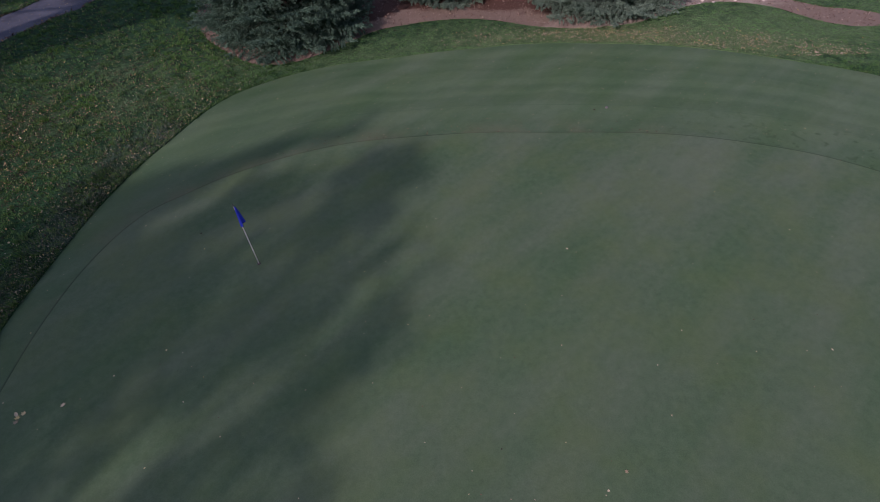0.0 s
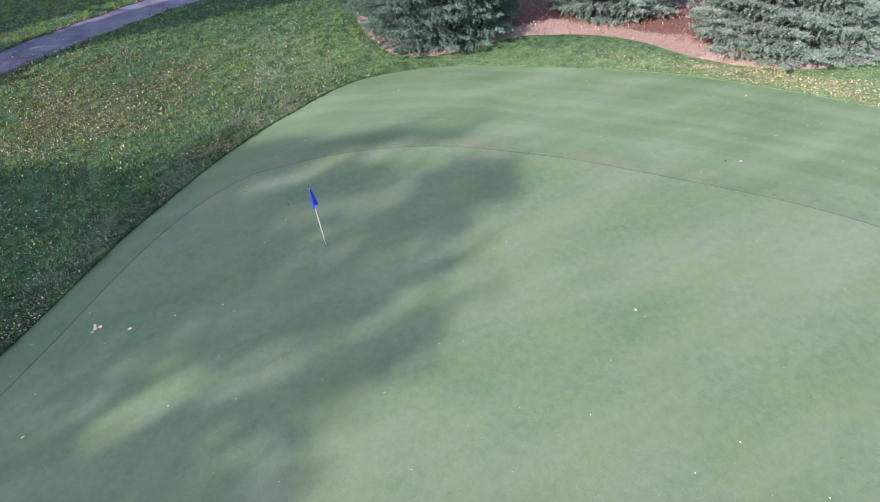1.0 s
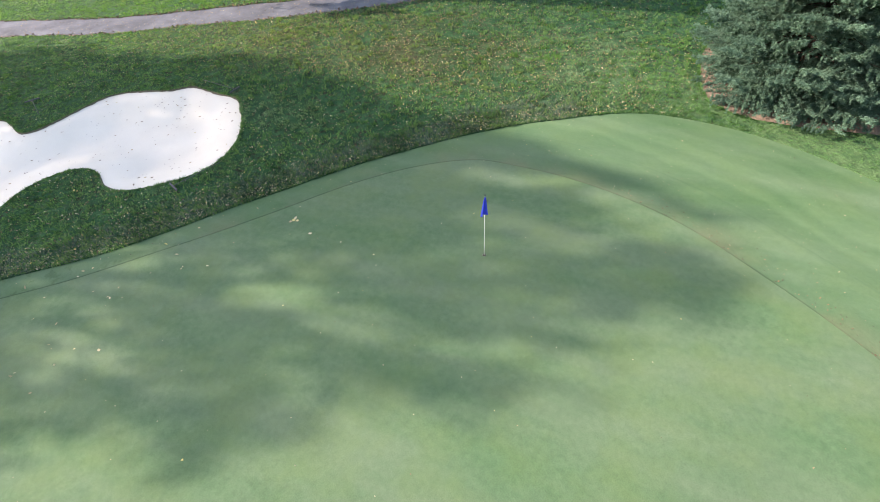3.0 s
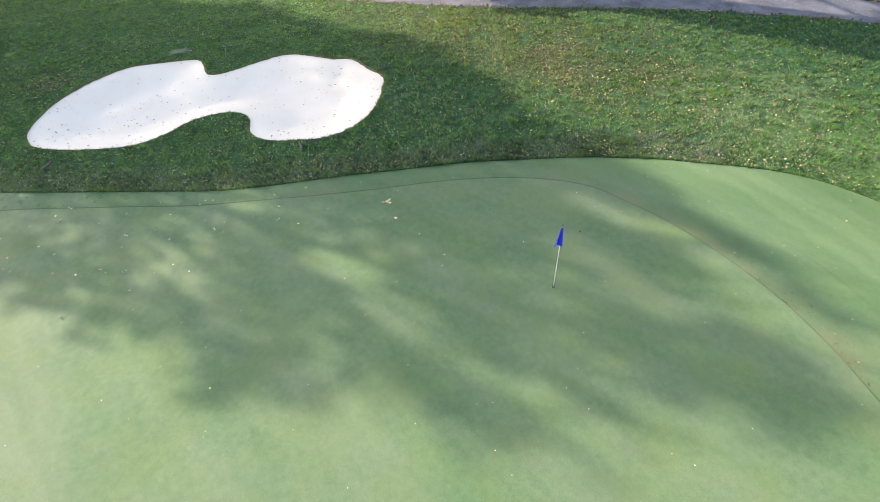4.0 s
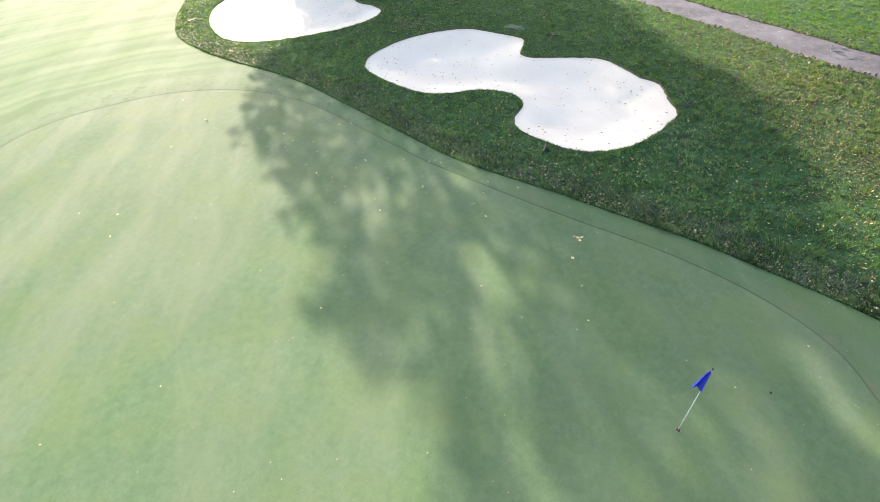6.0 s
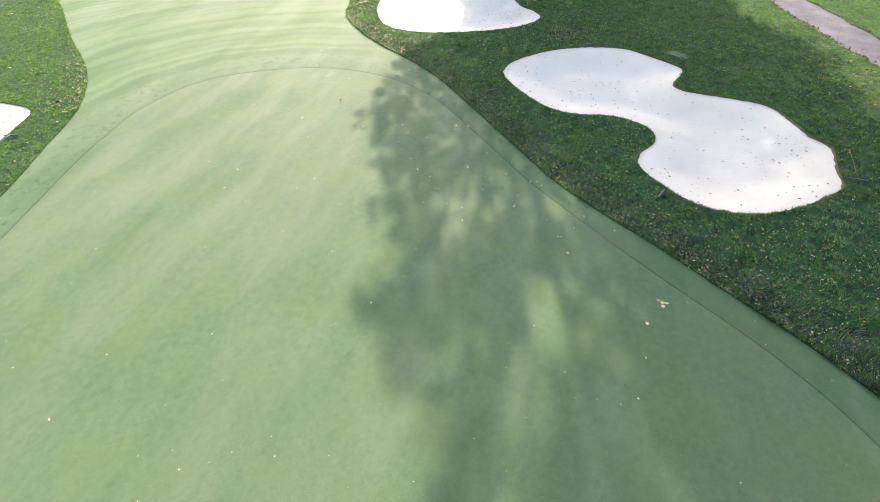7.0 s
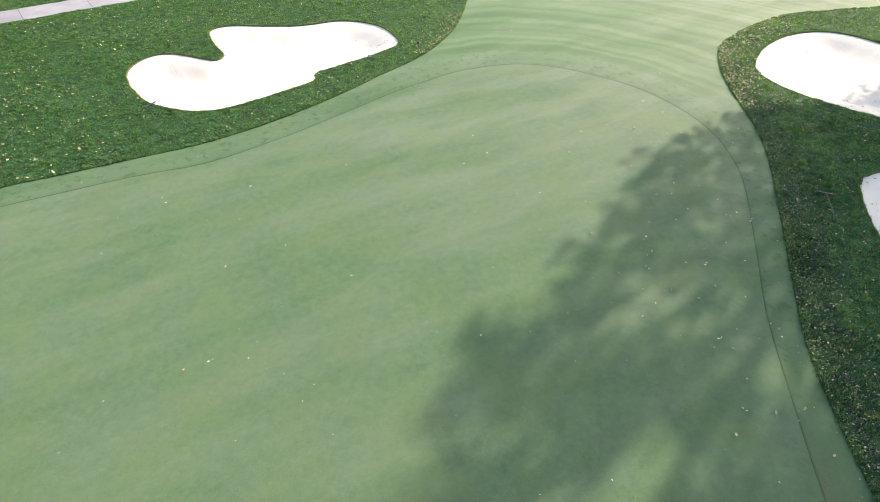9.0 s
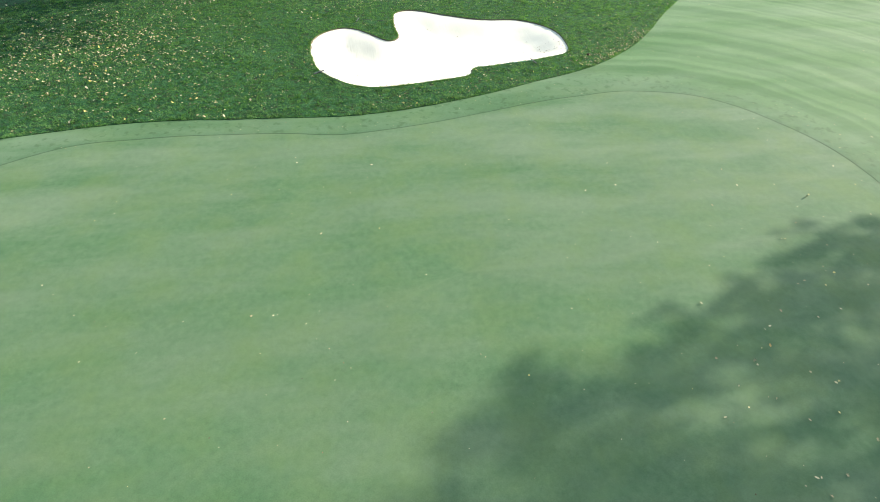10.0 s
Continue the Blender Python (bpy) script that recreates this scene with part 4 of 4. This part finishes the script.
        v.co.z *= 0.6
    me = bpy.data.meshes.new(name)
    bm.to_mesh(me)
    bm.free()
    me.polygons.foreach_set("use_smooth", [True] * len(me.polygons))
    me.materials.append(mat)
    ob = new(name, me)
    ob.location = (x, y, ground_z(x, y) + size * 0.42)
    return tagged(ob, label, category)


pebble(5.64, 17.6, 0.06, M_STONE, "stone", "pale rounded stone lying on the fringe", "stone", 1)
pebble(5.18, 17.5, 0.032, M_SOIL, "clod", "small dark clod of earth on the fringe", "clod", 2)
# rounded lump in place of a small dark hole
pebble(3.67, -15.9, 0.10, M_SOIL, "clod", "dark lump marking a small dark hole in short rough grass", "clod", 4)
# rounded lump in place of a thin dark leaf
pebble(-7.4, 11.33, 0.024, M_SOIL, "clod", "small dark lump marking a thin leaf on the putting green", "clod", 3)
bm = bmesh.new()
rp = spline([(17, -19.5), (14.2, -23.2), (12.28, -26.4), (11.0, -28.6), (9.8, -30.8), (8.5, -33.5)], 0.3, closed=False)
tube(bm, [(x, y, ground_z(x, y) + 0.09) for x, y in rp], [0.02] * len(rp), 5)
rope_me = bpy.data.meshes.new("rope")
bm.to_mesh(rope_me)
bm.free()
rope_me.materials.append(M_ROPE)
tagged(new("rope", rope_me), "thin yellow rope lying across the grass", "rope")


bm = bmesh.new()
grid = []
for j in range(5):
    row = []
    for i in range(9):
        a, b = (i / 4 - 1) * (0.34 + 0.05 * math.sin(j * 2.1)), (j / 2 - 1) * (0.52 + 0.07 * math.sin(i * 1.7))
        x, y = -22.25 + a - 0.15 * b, -4.85 + b
        row.append(bm.verts.new((x, y, ground_z(x, y) + (0.085 if 0 < i < 8 and 0 < j < 4 else 0.02))))
    grid.append(row)
for a, b in zip(grid, grid[1:]):
    for i in range(8):
        bm.faces.new((a[i], a[i + 1], b[i + 1], b[i]))
bmesh.ops.recalc_face_normals(bm, faces=bm.faces)
sod = bpy.data.meshes.new("sod_patch")
bm.to_mesh(sod)
bm.free()
sod.materials.append(M_SOD)
tagged(new("sod_patch", sod), "pale grey-green patch of fresh sod in the rough", "sod")


# ---- fallen leaves ----
def leaf_mesh(kind):
    """A curled fallen leaf about 1 long: 0 pointed oval, 1 lobed."""
    if kind == 0:
        rim = [(0, -0.5), (0.2, -0.28), (0.28, 0.0), (0.2, 0.28), (0, 0.55), (-0.2, 0.28), (-0.28, 0.0), (-0.2, -0.28)]
    else:
        rim = [(0, -0.5), (0.12, -0.2), (0.45, -0.25), (0.26, 0.02), (0.42, 0.3), (0.14, 0.22), (0, 0.55), (-0.14, 0.22), (-0.42, 0.3), (-0.26, 0.02), (-0.45, -0.25), (-0.12, -0.2)]
    v = [(0, 0, 0.05)] + [(x, y, 0.10 + 0.55 * x * x + 0.18 * y * y) for x, y in rim]
    n = len(rim)
    return np.array(v), np.array([(0, 1 + i, 1 + (i + 1) % n) for i in range(n)])


BIT = (np.array([(0, -0.5, 0.12), (0.28, 0.0, 0.02), (0, 0.5, 0.14), (-0.28, 0.03, 0.16)]), np.array([(0, 1, 3), (1, 2, 3)]))   # a torn crumb of leaf
LEAF = [leaf_mesh(0), leaf_mesh(1), BIT]


def scatter(name, p, zoff, size, mat, label, category, kinds=(0, 1), tilt=0.35):
    """Many leaves joined into one object."""
    vs, fs, off = [], [], 0
    which = rng.integers(0, len(kinds), len(p))
    for k, kind in enumerate(kinds):
        q = p[which == k]
        lv, lf = LEAF[kind]
        n = len(q)
        a = rng.uniform(0, 6.283, n)
        s = rng.uniform(*size, n)
        x = lv[None, :, 0] * np.cos(a)[:, None] - lv[None, :, 1] * np.sin(a)[:, None]
        y = lv[None, :, 0] * np.sin(a)[:, None] + lv[None, :, 1] * np.cos(a)[:, None]
        z = lv[None, :, 2] + x * rng.normal(0, tilt, n)[:, None] + y * rng.normal(0, tilt, n)[:, None]
        z -= np.minimum(z.min(1), 0)[:, None]
        xyz = np.stack([x * s[:, None] + q[:, :1], y * s[:, None] + q[:, 1:2], z * s[:, None] + (height(q[:, 0], q[:, 1]) + small(q[:, 0], q[:, 1]) + zoff)[:, None]], 2)
        vs.append(xyz.reshape(-1, 3))
        fs.append((lf[None] + (np.arange(n) * len(lv))[:, None, None]).reshape(-1, 3) + off)
        off += n * len(lv)
    return tagged(raw_np(name, np.concatenate(vs), np.concatenate(fs), mat), label, category, "", "stuff")


def patchy(p, scale, cut, seed):
    f = (vnoise(p, scale, int(seed)) + vnoise(p, scale * 3, int(seed) + 40) - 1) * 0.8
    return p[f + rng.uniform(-0.35, 0.35, len(p)) > cut]


west = patchy(free_rough(16000, -34, -9, -30, 30), 0.25, 0.08, 1.0)
scatter("fallen_leaves", west, 0.085, (0.028, 0.080), M_LEAF_PALE, "scattered tan and yellow leaves on the western rough", "leaves")
litter = free_rough(230000, -30, -8.5, -12, 28)
along, across = 0.70 * (litter[:, 0] + 19) + 0.71 * (litter[:, 1] - 11), 0.70 * (litter[:, 1] - 11) - 0.71 * (litter[:, 0] + 19)
much = np.exp(-((along + 1) / 10.5) ** 2) * np.interp(across, [-5.5, -3.0, -1.2, 3.5, 6.0], [0, 0.16, 0.80, 0.85, 0.3]) + 0.05
litter = litter[rng.uniform(0, 1, len(litter)) < much * (0.3 + 1.4 * vnoise(litter, 1.1, 52))]
scatter("leaf_litter", litter[:34000], 0.05, (0.03, 0.08), M_LITTER, "small brown and tan leaf bits all through the grass", "leaves", kinds=(2,), tilt=0.5)
pale = patchy(free_rough(26000, -30, -8, -30, 28), 0.3, 0.0, 61)
scatter("fallen_leaves", pale[:4700], 0.085, (0.028, 0.064), M_LEAF_PALE, "small pale leaf bits strewn through shaded grass", "leaves", kinds=(2,), tilt=0.4)
ring = np.column_stack([rng.normal(26.7, 0.9, 1500), rng.normal(-9.4, 0.9, 1500)])
scatter("mulch_chips", ring, 0.07, (0.05, 0.12), M_CHIP_PALE, "pale bark chips round the foot of a tree", "mulch", kinds=(0,), tilt=0.5)
p = free_rough(30000, -13, 4, -26, 20)
d = dist_to(FRINGE, p)
p = p[(d < rng.exponential(0.9, len(p)) + 0.1) & (p[:, 0] < -7)]
band = free_rough(140000, -14.5, -8, -17, 18)
band = band[dist_to(FRINGE, band) < rng.normal(1.0, 0.35, len(band))]
scatter("leaf_litter", band[:6500], 0.05, (0.018, 0.040), M_LEAF_PALE, "pale leaf crumbs thick along the edge of the rough", "leaves", kinds=(2,), tilt=0.5)
scatter("fallen_leaves", p[:2600], 0.05, (0.025, 0.065), M_LEAF_PALE, "pale leaves gathered along the edge of the rough", "leaves")
north = free_rough(60000, -4, 20, 21, 27)
d = dist_to(FRINGE, north)
north = north[rng.uniform(0, 1, len(north)) < np.clip((north[:, 0] + 1.5) / 10, 0.06, 1) * np.exp(-((d - 1.0) / 0.9) ** 2) * 0.65]
north = north[vnoise(north, 0.6, 81) + rng.uniform(-0.3, 0.3, len(north)) > 0.42]
scatter("fallen_leaves", north[::2], 0.05, (0.028, 0.065), M_LEAF_PALE, "drift of pale yellow leaves before the mulch", "leaves")
scatter("fallen_leaves", north[1::2], 0.05, (0.030, 0.075), M_LEAF, "drift of tan leaves before the mulch", "leaves")
tip = free_rough(30000, -16, -9.5, -27, -13)
d = dist_to(FRINGE, tip)
scatter("fallen_leaves", tip[d < rng.exponential(0.8, len(tip))][:1100], 0.06, (0.04, 0.10), M_LEAF_PALE, "bright dry leaves heaped round the tip of the rough", "leaves")
east = patchy(free_rough(6500, 2, 32, -32, 4), 0.22, 0.12, 8.0)
scatter("fallen_leaves", east, 0.08, (0.04, 0.12), M_LEAF_PALE, "scattered pale leaves on the eastern rough", "leaves")
heap = np.column_stack([rng.normal(22.5, 3.6, 1500), rng.normal(-1.2, 2.6, 1500)])
heap = heap[~inside(FRINGE, heap) & ~inside(CONCRETE, heap)]
scatter("fallen_leaves", heap, 0.07, (0.06, 0.13), M_LEAF_PALE, "drift of pale dry leaves in shaded grass", "leaves")
pale = patchy(free_rough(16000, 2, 32, -32, 6), 0.3, -0.05, 71)
scatter("fallen_leaves", pale[:4000], 0.085, (0.03, 0.065), M_LEAF_PALE, "small pale leaf bits strewn through the eastern grass", "leaves", kinds=(2,), tilt=0.4)
p = np.column_stack([rng.uniform(-14, 19, 1500), rng.uniform(21, 33, 1500)])
scatter("fallen_leaves", p[inside(MULCH, p)][:220], 0.05, (0.06, 0.13), M_LEAF, "pale leaves strewn over the mulch", "leaves")
p = np.column_stack([rng.uniform(-33, -20, 9000), rng.uniform(-4, 30, 9000)])
scatter("fallen_leaves", p[inside(ASPHALT, p)], 0.012, (0.03, 0.075), M_LITTER, "small leaves strewn over the asphalt path", "leaves", kinds=(2,))
p = np.column_stack([rng.uniform(-34, -19, 22000), rng.uniform(-14, 32, 22000)])
scatter("fallen_leaves", p[inside(ASPHALT, p)][:900], 0.012, (0.025, 0.07), M_LEAF_PALE, "pale leaf bits strewn over the asphalt path", "leaves", kinds=(2,))
p = ASPHALT[rng.integers(0, len(ASPHALT), 5200)] + rng.normal(0, 0.07, (5200, 2))
scatter("path_crumbs", p, 0.02, (0.04, 0.13), M_DARK_LEAF, "dark crumbs of soil and tar along the path's edge", "crumbs", kinds=(2,), tilt=0.5)
p = free_rough(3000, 2.4, 6.0, -21, -14.5)
p = p[dist_to(FRINGE, p) < rng.exponential(0.7, len(p))]
scatter("fallen_leaves", p[:420], 0.06, (0.03, 0.085), M_LEAF, "russet and tan leaves beside the approach", "leaves")
for x, y, spread, n in ((-19.8, -10.3, 0.75, 260), (-21.3, -16.3, 0.55, 420), (-20.4, -13.0, 1.2, 160)):
    p = np.column_stack([rng.normal(x, spread * 0.7, n), rng.normal(y, spread, n)])
    p = p[~inside(BUNKER_A, p) & ~inside(BUNKER_B, p)]
    scatter("fallen_leaves", p, 0.07, (0.04, 0.10), M_SAND_LEAF, "small heap of brown leaves in shaded grass", "leaves")
p = np.column_stack([rng.uniform(-13, -4, 700), rng.uniform(-19, 6, 700)])
p = p[inside(FRINGE, p) & (rng.uniform(0, 1, 700) < np.interp(p[:, 0] + 0.25 * np.abs(p[:, 1] + 4), [-9, -5], [0.3, 0.04]))]
scatter("fallen_leaves", p, 0.006, (0.05, 0.10), M_LEAF_PALE, "pale leaves lying singly on the mown collar", "leaves")
p = np.column_stack([rng.uniform(-14, 19, 26000), rng.uniform(21, 35, 26000)])
scatter("mulch_chips", p[inside(MULCH, p)], 0.03, (0.04, 0.09), M_CHIP, "loose red-brown bark chips", "mulch", kinds=(2,), tilt=0.6)


def sand_litter(poly, n, depth, label, heap=None):
    lo, hi = poly.min(0), poly.max(0)
    q = np.column_stack([rng.uniform(lo[0], hi[0], n), rng.uniform(lo[1], hi[1], n)])
    if heap:
        q = np.concatenate([q, rng.normal(heap[:2], heap[2], (heap[3], 2))])
    q = q[inside(poly, q)]
    q = q[dist_to(poly, q) > 0.15]
    lv, lf = LEAF[0]
    zs = sand_level(poly, depth)(q, height(q[:, 0], q[:, 1]) + small(q[:, 0], q[:, 1]))
    vs, fs = [], []
    for i, (c, z) in enumerate(zip(q, zs)):
        a, s = rng.uniform(0, 6.28), 0.03 + 0.085 * rng.uniform() ** 1.6
        R = np.array(((math.cos(a), -math.sin(a)), (math.sin(a), math.cos(a))))
        xy = lv[:, :2] @ R.T * s + c
        vs.append(np.column_stack([xy, lv[:, 2] * s + z + 0.012]))
        fs.append(lf + i * len(lv))
    tagged(raw_np("fallen_leaves", np.concatenate(vs), np.concatenate(fs), M_SAND_LEAF), label, "leaves", "", "stuff")


sand_litter(BUNKER_A, 420, 0.42, "small brown leaves strewn over white sand", (-19.6, 2.8, 1.1, 60))
sand_litter(BUNKER_B, 300, 0.45, "small brown leaves strewn over shaded sand", (-20.2, -15.2, 1.0, 110))
sand_litter(BUNKER_C, 90, 0.50, "few brown leaves on bright white sand", (5.4, -16.6, 0.7, 80))

q = np.column_stack([rng.uniform(-11, 15, 7000), rng.uniform(-28, 23, 7000)])
q = q[inside(FRINGE, q)]
q = q[(~inside(GREEN, q)) | (rng.uniform(0, 1, len(q)) < 0.12)]
scatter("turf_bits", q[:1050], 0.004, (0.018, 0.045), M_LEAF_PALE, "tiny pale leaf crumbs strewn over the mown turf", "leaf crumbs", kinds=(2,))
scatter("turf_bits", q[1500:2000], 0.004, (0.018, 0.045), M_DARK_LEAF, "tiny dark crumbs of leaf and soil on the mown turf", "leaf crumbs", kinds=(2,))

q = np.column_stack([rng.uniform(-6, 7, 9000), rng.uniform(14, 18, 9000)])
q = q[dist_to(GREEN, q) < np.abs(rng.normal(0, 0.45, len(q)))]
scatter("turf_bits", q[~inside(GREEN, q)][:170], 0.006, (0.025, 0.060), M_DARK_LEAF, "dark crumbs of soil along the worn rim of the green", "soil crumbs", kinds=(2,))

# single leaves on the putting green and the fringe, each a thing of its own
single = []
for k in (0, 1):
    lv, lf = LEAF[k]
    me = bpy.data.meshes.new("leaf")
    me.from_pydata([tuple(v) for v in lv], [], [tuple(f) for f in lf])
    me.materials.append(M_LEAF_ONE)
    single.append(me)
spots = [(-9.52, 5.64), (-9.44, 5.74), (-9.60, 5.72), (-9.50, 5.54), (-8.65, 5.94), (-8.77, 0.30), (-8.70, 0.36), (4.26, 1.25), (2.06, 2.18), (2.84, 4.07), (1.08, 4.0), (2.9, 4.15)]
q = np.column_stack([rng.uniform(-11, 15, 900), rng.uniform(-24, 22, 900)])
q = q[inside(FRINGE, q)]
near_edge = (q[:, 0] < -5) | (q[:, 1] > 13) | (q[:, 1] < -13)
q = q[near_edge | (rng.uniform(0, 1, len(q)) < 0.45)][:180]
for i, (x, y) in enumerate(spots + [tuple(a) for a in q]):
    ob = new("leaf", single[int(rng.integers(0, 2))])
    s = 0.13 if i < 5 else float(rng.choice([0.035, 0.045, 0.06, 0.085], p=[0.4, 0.35, 0.18, 0.07]))
    ob.matrix_basis = pose(x, y, ground_z(x, y) - 0.008, rng.uniform(-12, 12), rng.uniform(-12, 12), rng.uniform(0, 360)) @ Matrix.Diagonal((s, s, s, 1))
    tagged(ob, "small dry tan leaf lying on mown turf", "leaf", "fallen leaves on the turf")

# ---- the rough's grass ----
def tufts(p, tall, wide, blades, zoff=0.015):
    n = len(p)
    z = height(p[:, 0], p[:, 1]) + small(p[:, 0], p[:, 1]) + zoff
    c = np.column_stack([p, z])
    wild = 0.45 + 0.55 / (1 + np.exp(-(p[:, 1] - 4) / 2.0)) / (1 + np.exp((p[:, 0] + 10) / 1.0))
    row = np.column_stack([0.55 * p[:, 0] + 0.84 * p[:, 1], 2.0 * (0.84 * p[:, 0] - 0.55 * p[:, 1])])
    lump = 0.5 + wild * (2.7 * vnoise(row, 3.0, 21) ** 2.2 + 1.7 * vnoise(p, 7.0, 25) ** 2 - 0.45 + 0.4 * vnoise(p, 0.8, 22))
    by_edge = (p[:, 0] < -6) & (p[:, 0] > -18)
    near = np.zeros(n)
    near[by_edge] = np.clip(1.9 - dist_to(FRINGE, p[by_edge]), 0, 1)
    lump = lump + near * (1.2 * vnoise(p, 4.5, 24) - 0.2)
    lump = lump * np.where((p[:, 1] > 20.5) & (p[:, 0] > -7), 0.5, 1.0)          # mown shorter before the mulch
    comb = 6.283 * vnoise(p, 0.7, 23)
    vs = []
    for _ in range(blades):
        a = comb + rng.normal(0, 1.3, n)
        h = rng.uniform(0.55, 1.0, n) * tall * lump
        lean = rng.uniform(0.4, 1.25, n) * h
        w = wide * rng.uniform(0.6, 1.2, n)
        o = rng.normal(0, 0.03, (n, 2))
        side = np.column_stack([-np.sin(a), np.cos(a), np.zeros(n)]) * w[:, None]
        root = c + np.column_stack([o, np.zeros(n)])
        tip = root + np.column_stack([np.cos(a) * lean, np.sin(a) * lean, h])
        vs.append(np.stack([root - side, root + side, tip], 1))
    v = np.concatenate(vs, 1).reshape(-1, 3)
    return v, np.arange(len(v)).reshape(-1, 3)


p = free_rough(900000, -40, 32, -34, 36)
p = p[~((p[:, 0] > 4) & (p[:, 1] > 5) & (p[:, 1] < 19)) & (np.hypot(p[:, 0] + 3, p[:, 1] - 4) < 40)]
bare = vnoise(p, 4.2, 31) * 0.65 + vnoise(p, 9.0, 32) * 0.35
wild = 1 / (1 + np.exp(-(p[:, 1] - 4) / 2.0)) / (1 + np.exp((p[:, 0] + 10) / 1.0))
worn = np.exp(-((p[:, 0] + 17.8) / 2.2) ** 2 - ((p[:, 1] - 13.8) / 3.0) ** 2)
p = p[bare + rng.uniform(-0.12, 0.12, len(p)) > 0.27 + 0.23 * wild + 0.12 * worn][:270000]
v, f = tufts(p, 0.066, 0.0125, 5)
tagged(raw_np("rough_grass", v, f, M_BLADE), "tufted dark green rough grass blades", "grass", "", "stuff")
# grey put into the blades' colour for a dew sheen seen against the sun
grey_sheen_blade = island_ramp("dewy_sheen_grass_blades", [(0.0, (0.024, 0.064, 0.036)), (0.5, (0.066, 0.136, 0.078)), (1.0, (0.165, 0.232, 0.155))], 0.5, 0.3, thin=0.4)
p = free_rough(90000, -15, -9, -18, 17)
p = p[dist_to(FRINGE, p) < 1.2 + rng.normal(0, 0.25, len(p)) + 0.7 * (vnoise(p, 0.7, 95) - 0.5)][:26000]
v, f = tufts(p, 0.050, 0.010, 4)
tagged(raw_np("rough_grass", v, f, grey_sheen_blade), "dewy grass strip beside the collar, its sheen painted grey", "grass", "", "stuff")
rim = FRINGE[rng.integers(0, len(FRINGE), 16000)] + rng.normal(0, 0.10, (16000, 2))
rim = rim[~inside(FRINGE, rim)]
v, f = tufts(rim, 0.065, 0.012, 4)
tagged(raw_np("rough_grass", v, f, M_BLADE), "longer grass along the edge of the fringe", "grass", "", "stuff")
rim = MULCH[rng.integers(0, len(MULCH), 9000)] + rng.normal(0, 0.07, (9000, 2))
v, f = tufts(rim[~inside(MULCH, rim) | (rng.uniform(0, 1, 9000) < 0.25)], 0.06, 0.011, 4)
tagged(raw_np("rough_grass", v, f, M_BLADE), "ragged grass along the edge of the mulch", "grass", "", "stuff")
lip = np.concatenate([bk[rng.integers(0, len(bk), 9000)] + rng.normal(0, 0.06, (9000, 2)) for bk in BUNKERS])
keep = np.ones(len(lip), bool)
for bk in BUNKERS:
    keep &= ~inside(bk, lip)
v, f = tufts(lip[keep], 0.042, 0.011, 4)
tagged(raw_np("rough_grass", v, f, M_BLADE), "grass hanging over the bunker lips", "grass", "", "stuff")

# ---- long grass and stones at the end of the mulch bed ----
def long_grass():
    m, N, L, b = material("long_yellow_green_grass", 0.6, 0.0, 0.15)
    c = ramp(N, L, N.new("ShaderNodeNewGeometry").outputs["Random Per Island"], [(0.0, (0.040, 0.090, 0.028)), (0.5, (0.105, 0.170, 0.058)), (0.85, (0.180, 0.230, 0.088)), (1.0, (0.310, 0.285, 0.150))])
    L.new(c, b.inputs["Base Color"])
    through_leaf(m, N, L, b, c, 0.35, (1.6, 1.4, 0.7))
    return m


p = np.column_stack([rng.uniform(11.8, 19, 5200), rng.uniform(27.4, 33, 5200)])
p = p[(p[:, 1] > 27.55 + 0.5 * vnoise(p, 0.9, 91) + 0.12 * (p[:, 0] - 12)) & (np.hypot(p[:, 0] - 7.45, p[:, 1] - 27.9) > 4.1)]
v, f = tufts(p, 0.80, 0.011, 6)
tagged(raw_np("long_grass", v, f, long_grass()), "long yellow-green grass behind the mulch bed", "grass", "", "stuff")
for i, (x, y, r) in enumerate([(12.3, 27.25, 0.10), (12.75, 27.0, 0.07), (13.3, 27.35, 0.12), (13.8, 27.05, 0.08), (14.4, 27.3, 0.09), (12.05, 26.9, 0.06), (15.1, 26.9, 0.08)]):
    pebble(x, y, r, M_PALE_STONE, "stone", "pale stone lying in dusty mulch", "stone", 20 + i)

# ---- slabs of the concrete path ----
cl = spline(CONCRETE_LINE, 0.5, closed=False)
tan = np.gradient(cl, axis=0)
tan /= np.linalg.norm(tan, axis=1)[:, None]
nor = np.stack([-tan[:, 1], tan[:, 0]], 1)
for i in range(0, len(cl) - 6, 6):
    bm = bmesh.new()
    rows = []
    for j in range(i, i + 7, 3):
        shift = 0.012 * (1 if j == i else -1 if j == i + 6 else 0)
        c = cl[j] + tan[j] * shift
        row = []
        for s in (-1.19, 1.19):
            x, y = c + nor[j] * s
            row.append((x, y, ground_z(x, y) + 0.012))
        rows.append(row)
    top = [[bm.verts.new(q) for q in row] for row in rows]
    bot = [[bm.verts.new((q[0], q[1], q[2] - 0.06)) for q in row] for row in rows]
    for a in (0, 1):
        bm.faces.new((top[a][0], top[a][1], top[a + 1][1], top[a + 1][0]))
        bm.faces.new((top[a][0], top[a + 1][0], bot[a + 1][0], bot[a][0]))
        bm.faces.new((top[a][1], bot[a][1], bot[a + 1][1], top[a + 1][1]))
    bm.faces.new((top[0][0], bot[0][0], bot[0][1], top[0][1]))
    bm.faces.new((top[2][0], top[2][1], bot[2][1], bot[2][0]))
    bmesh.ops.recalc_face_normals(bm, faces=bm.faces)
    part("slab", bm, M_CONCRETE, concrete_path)
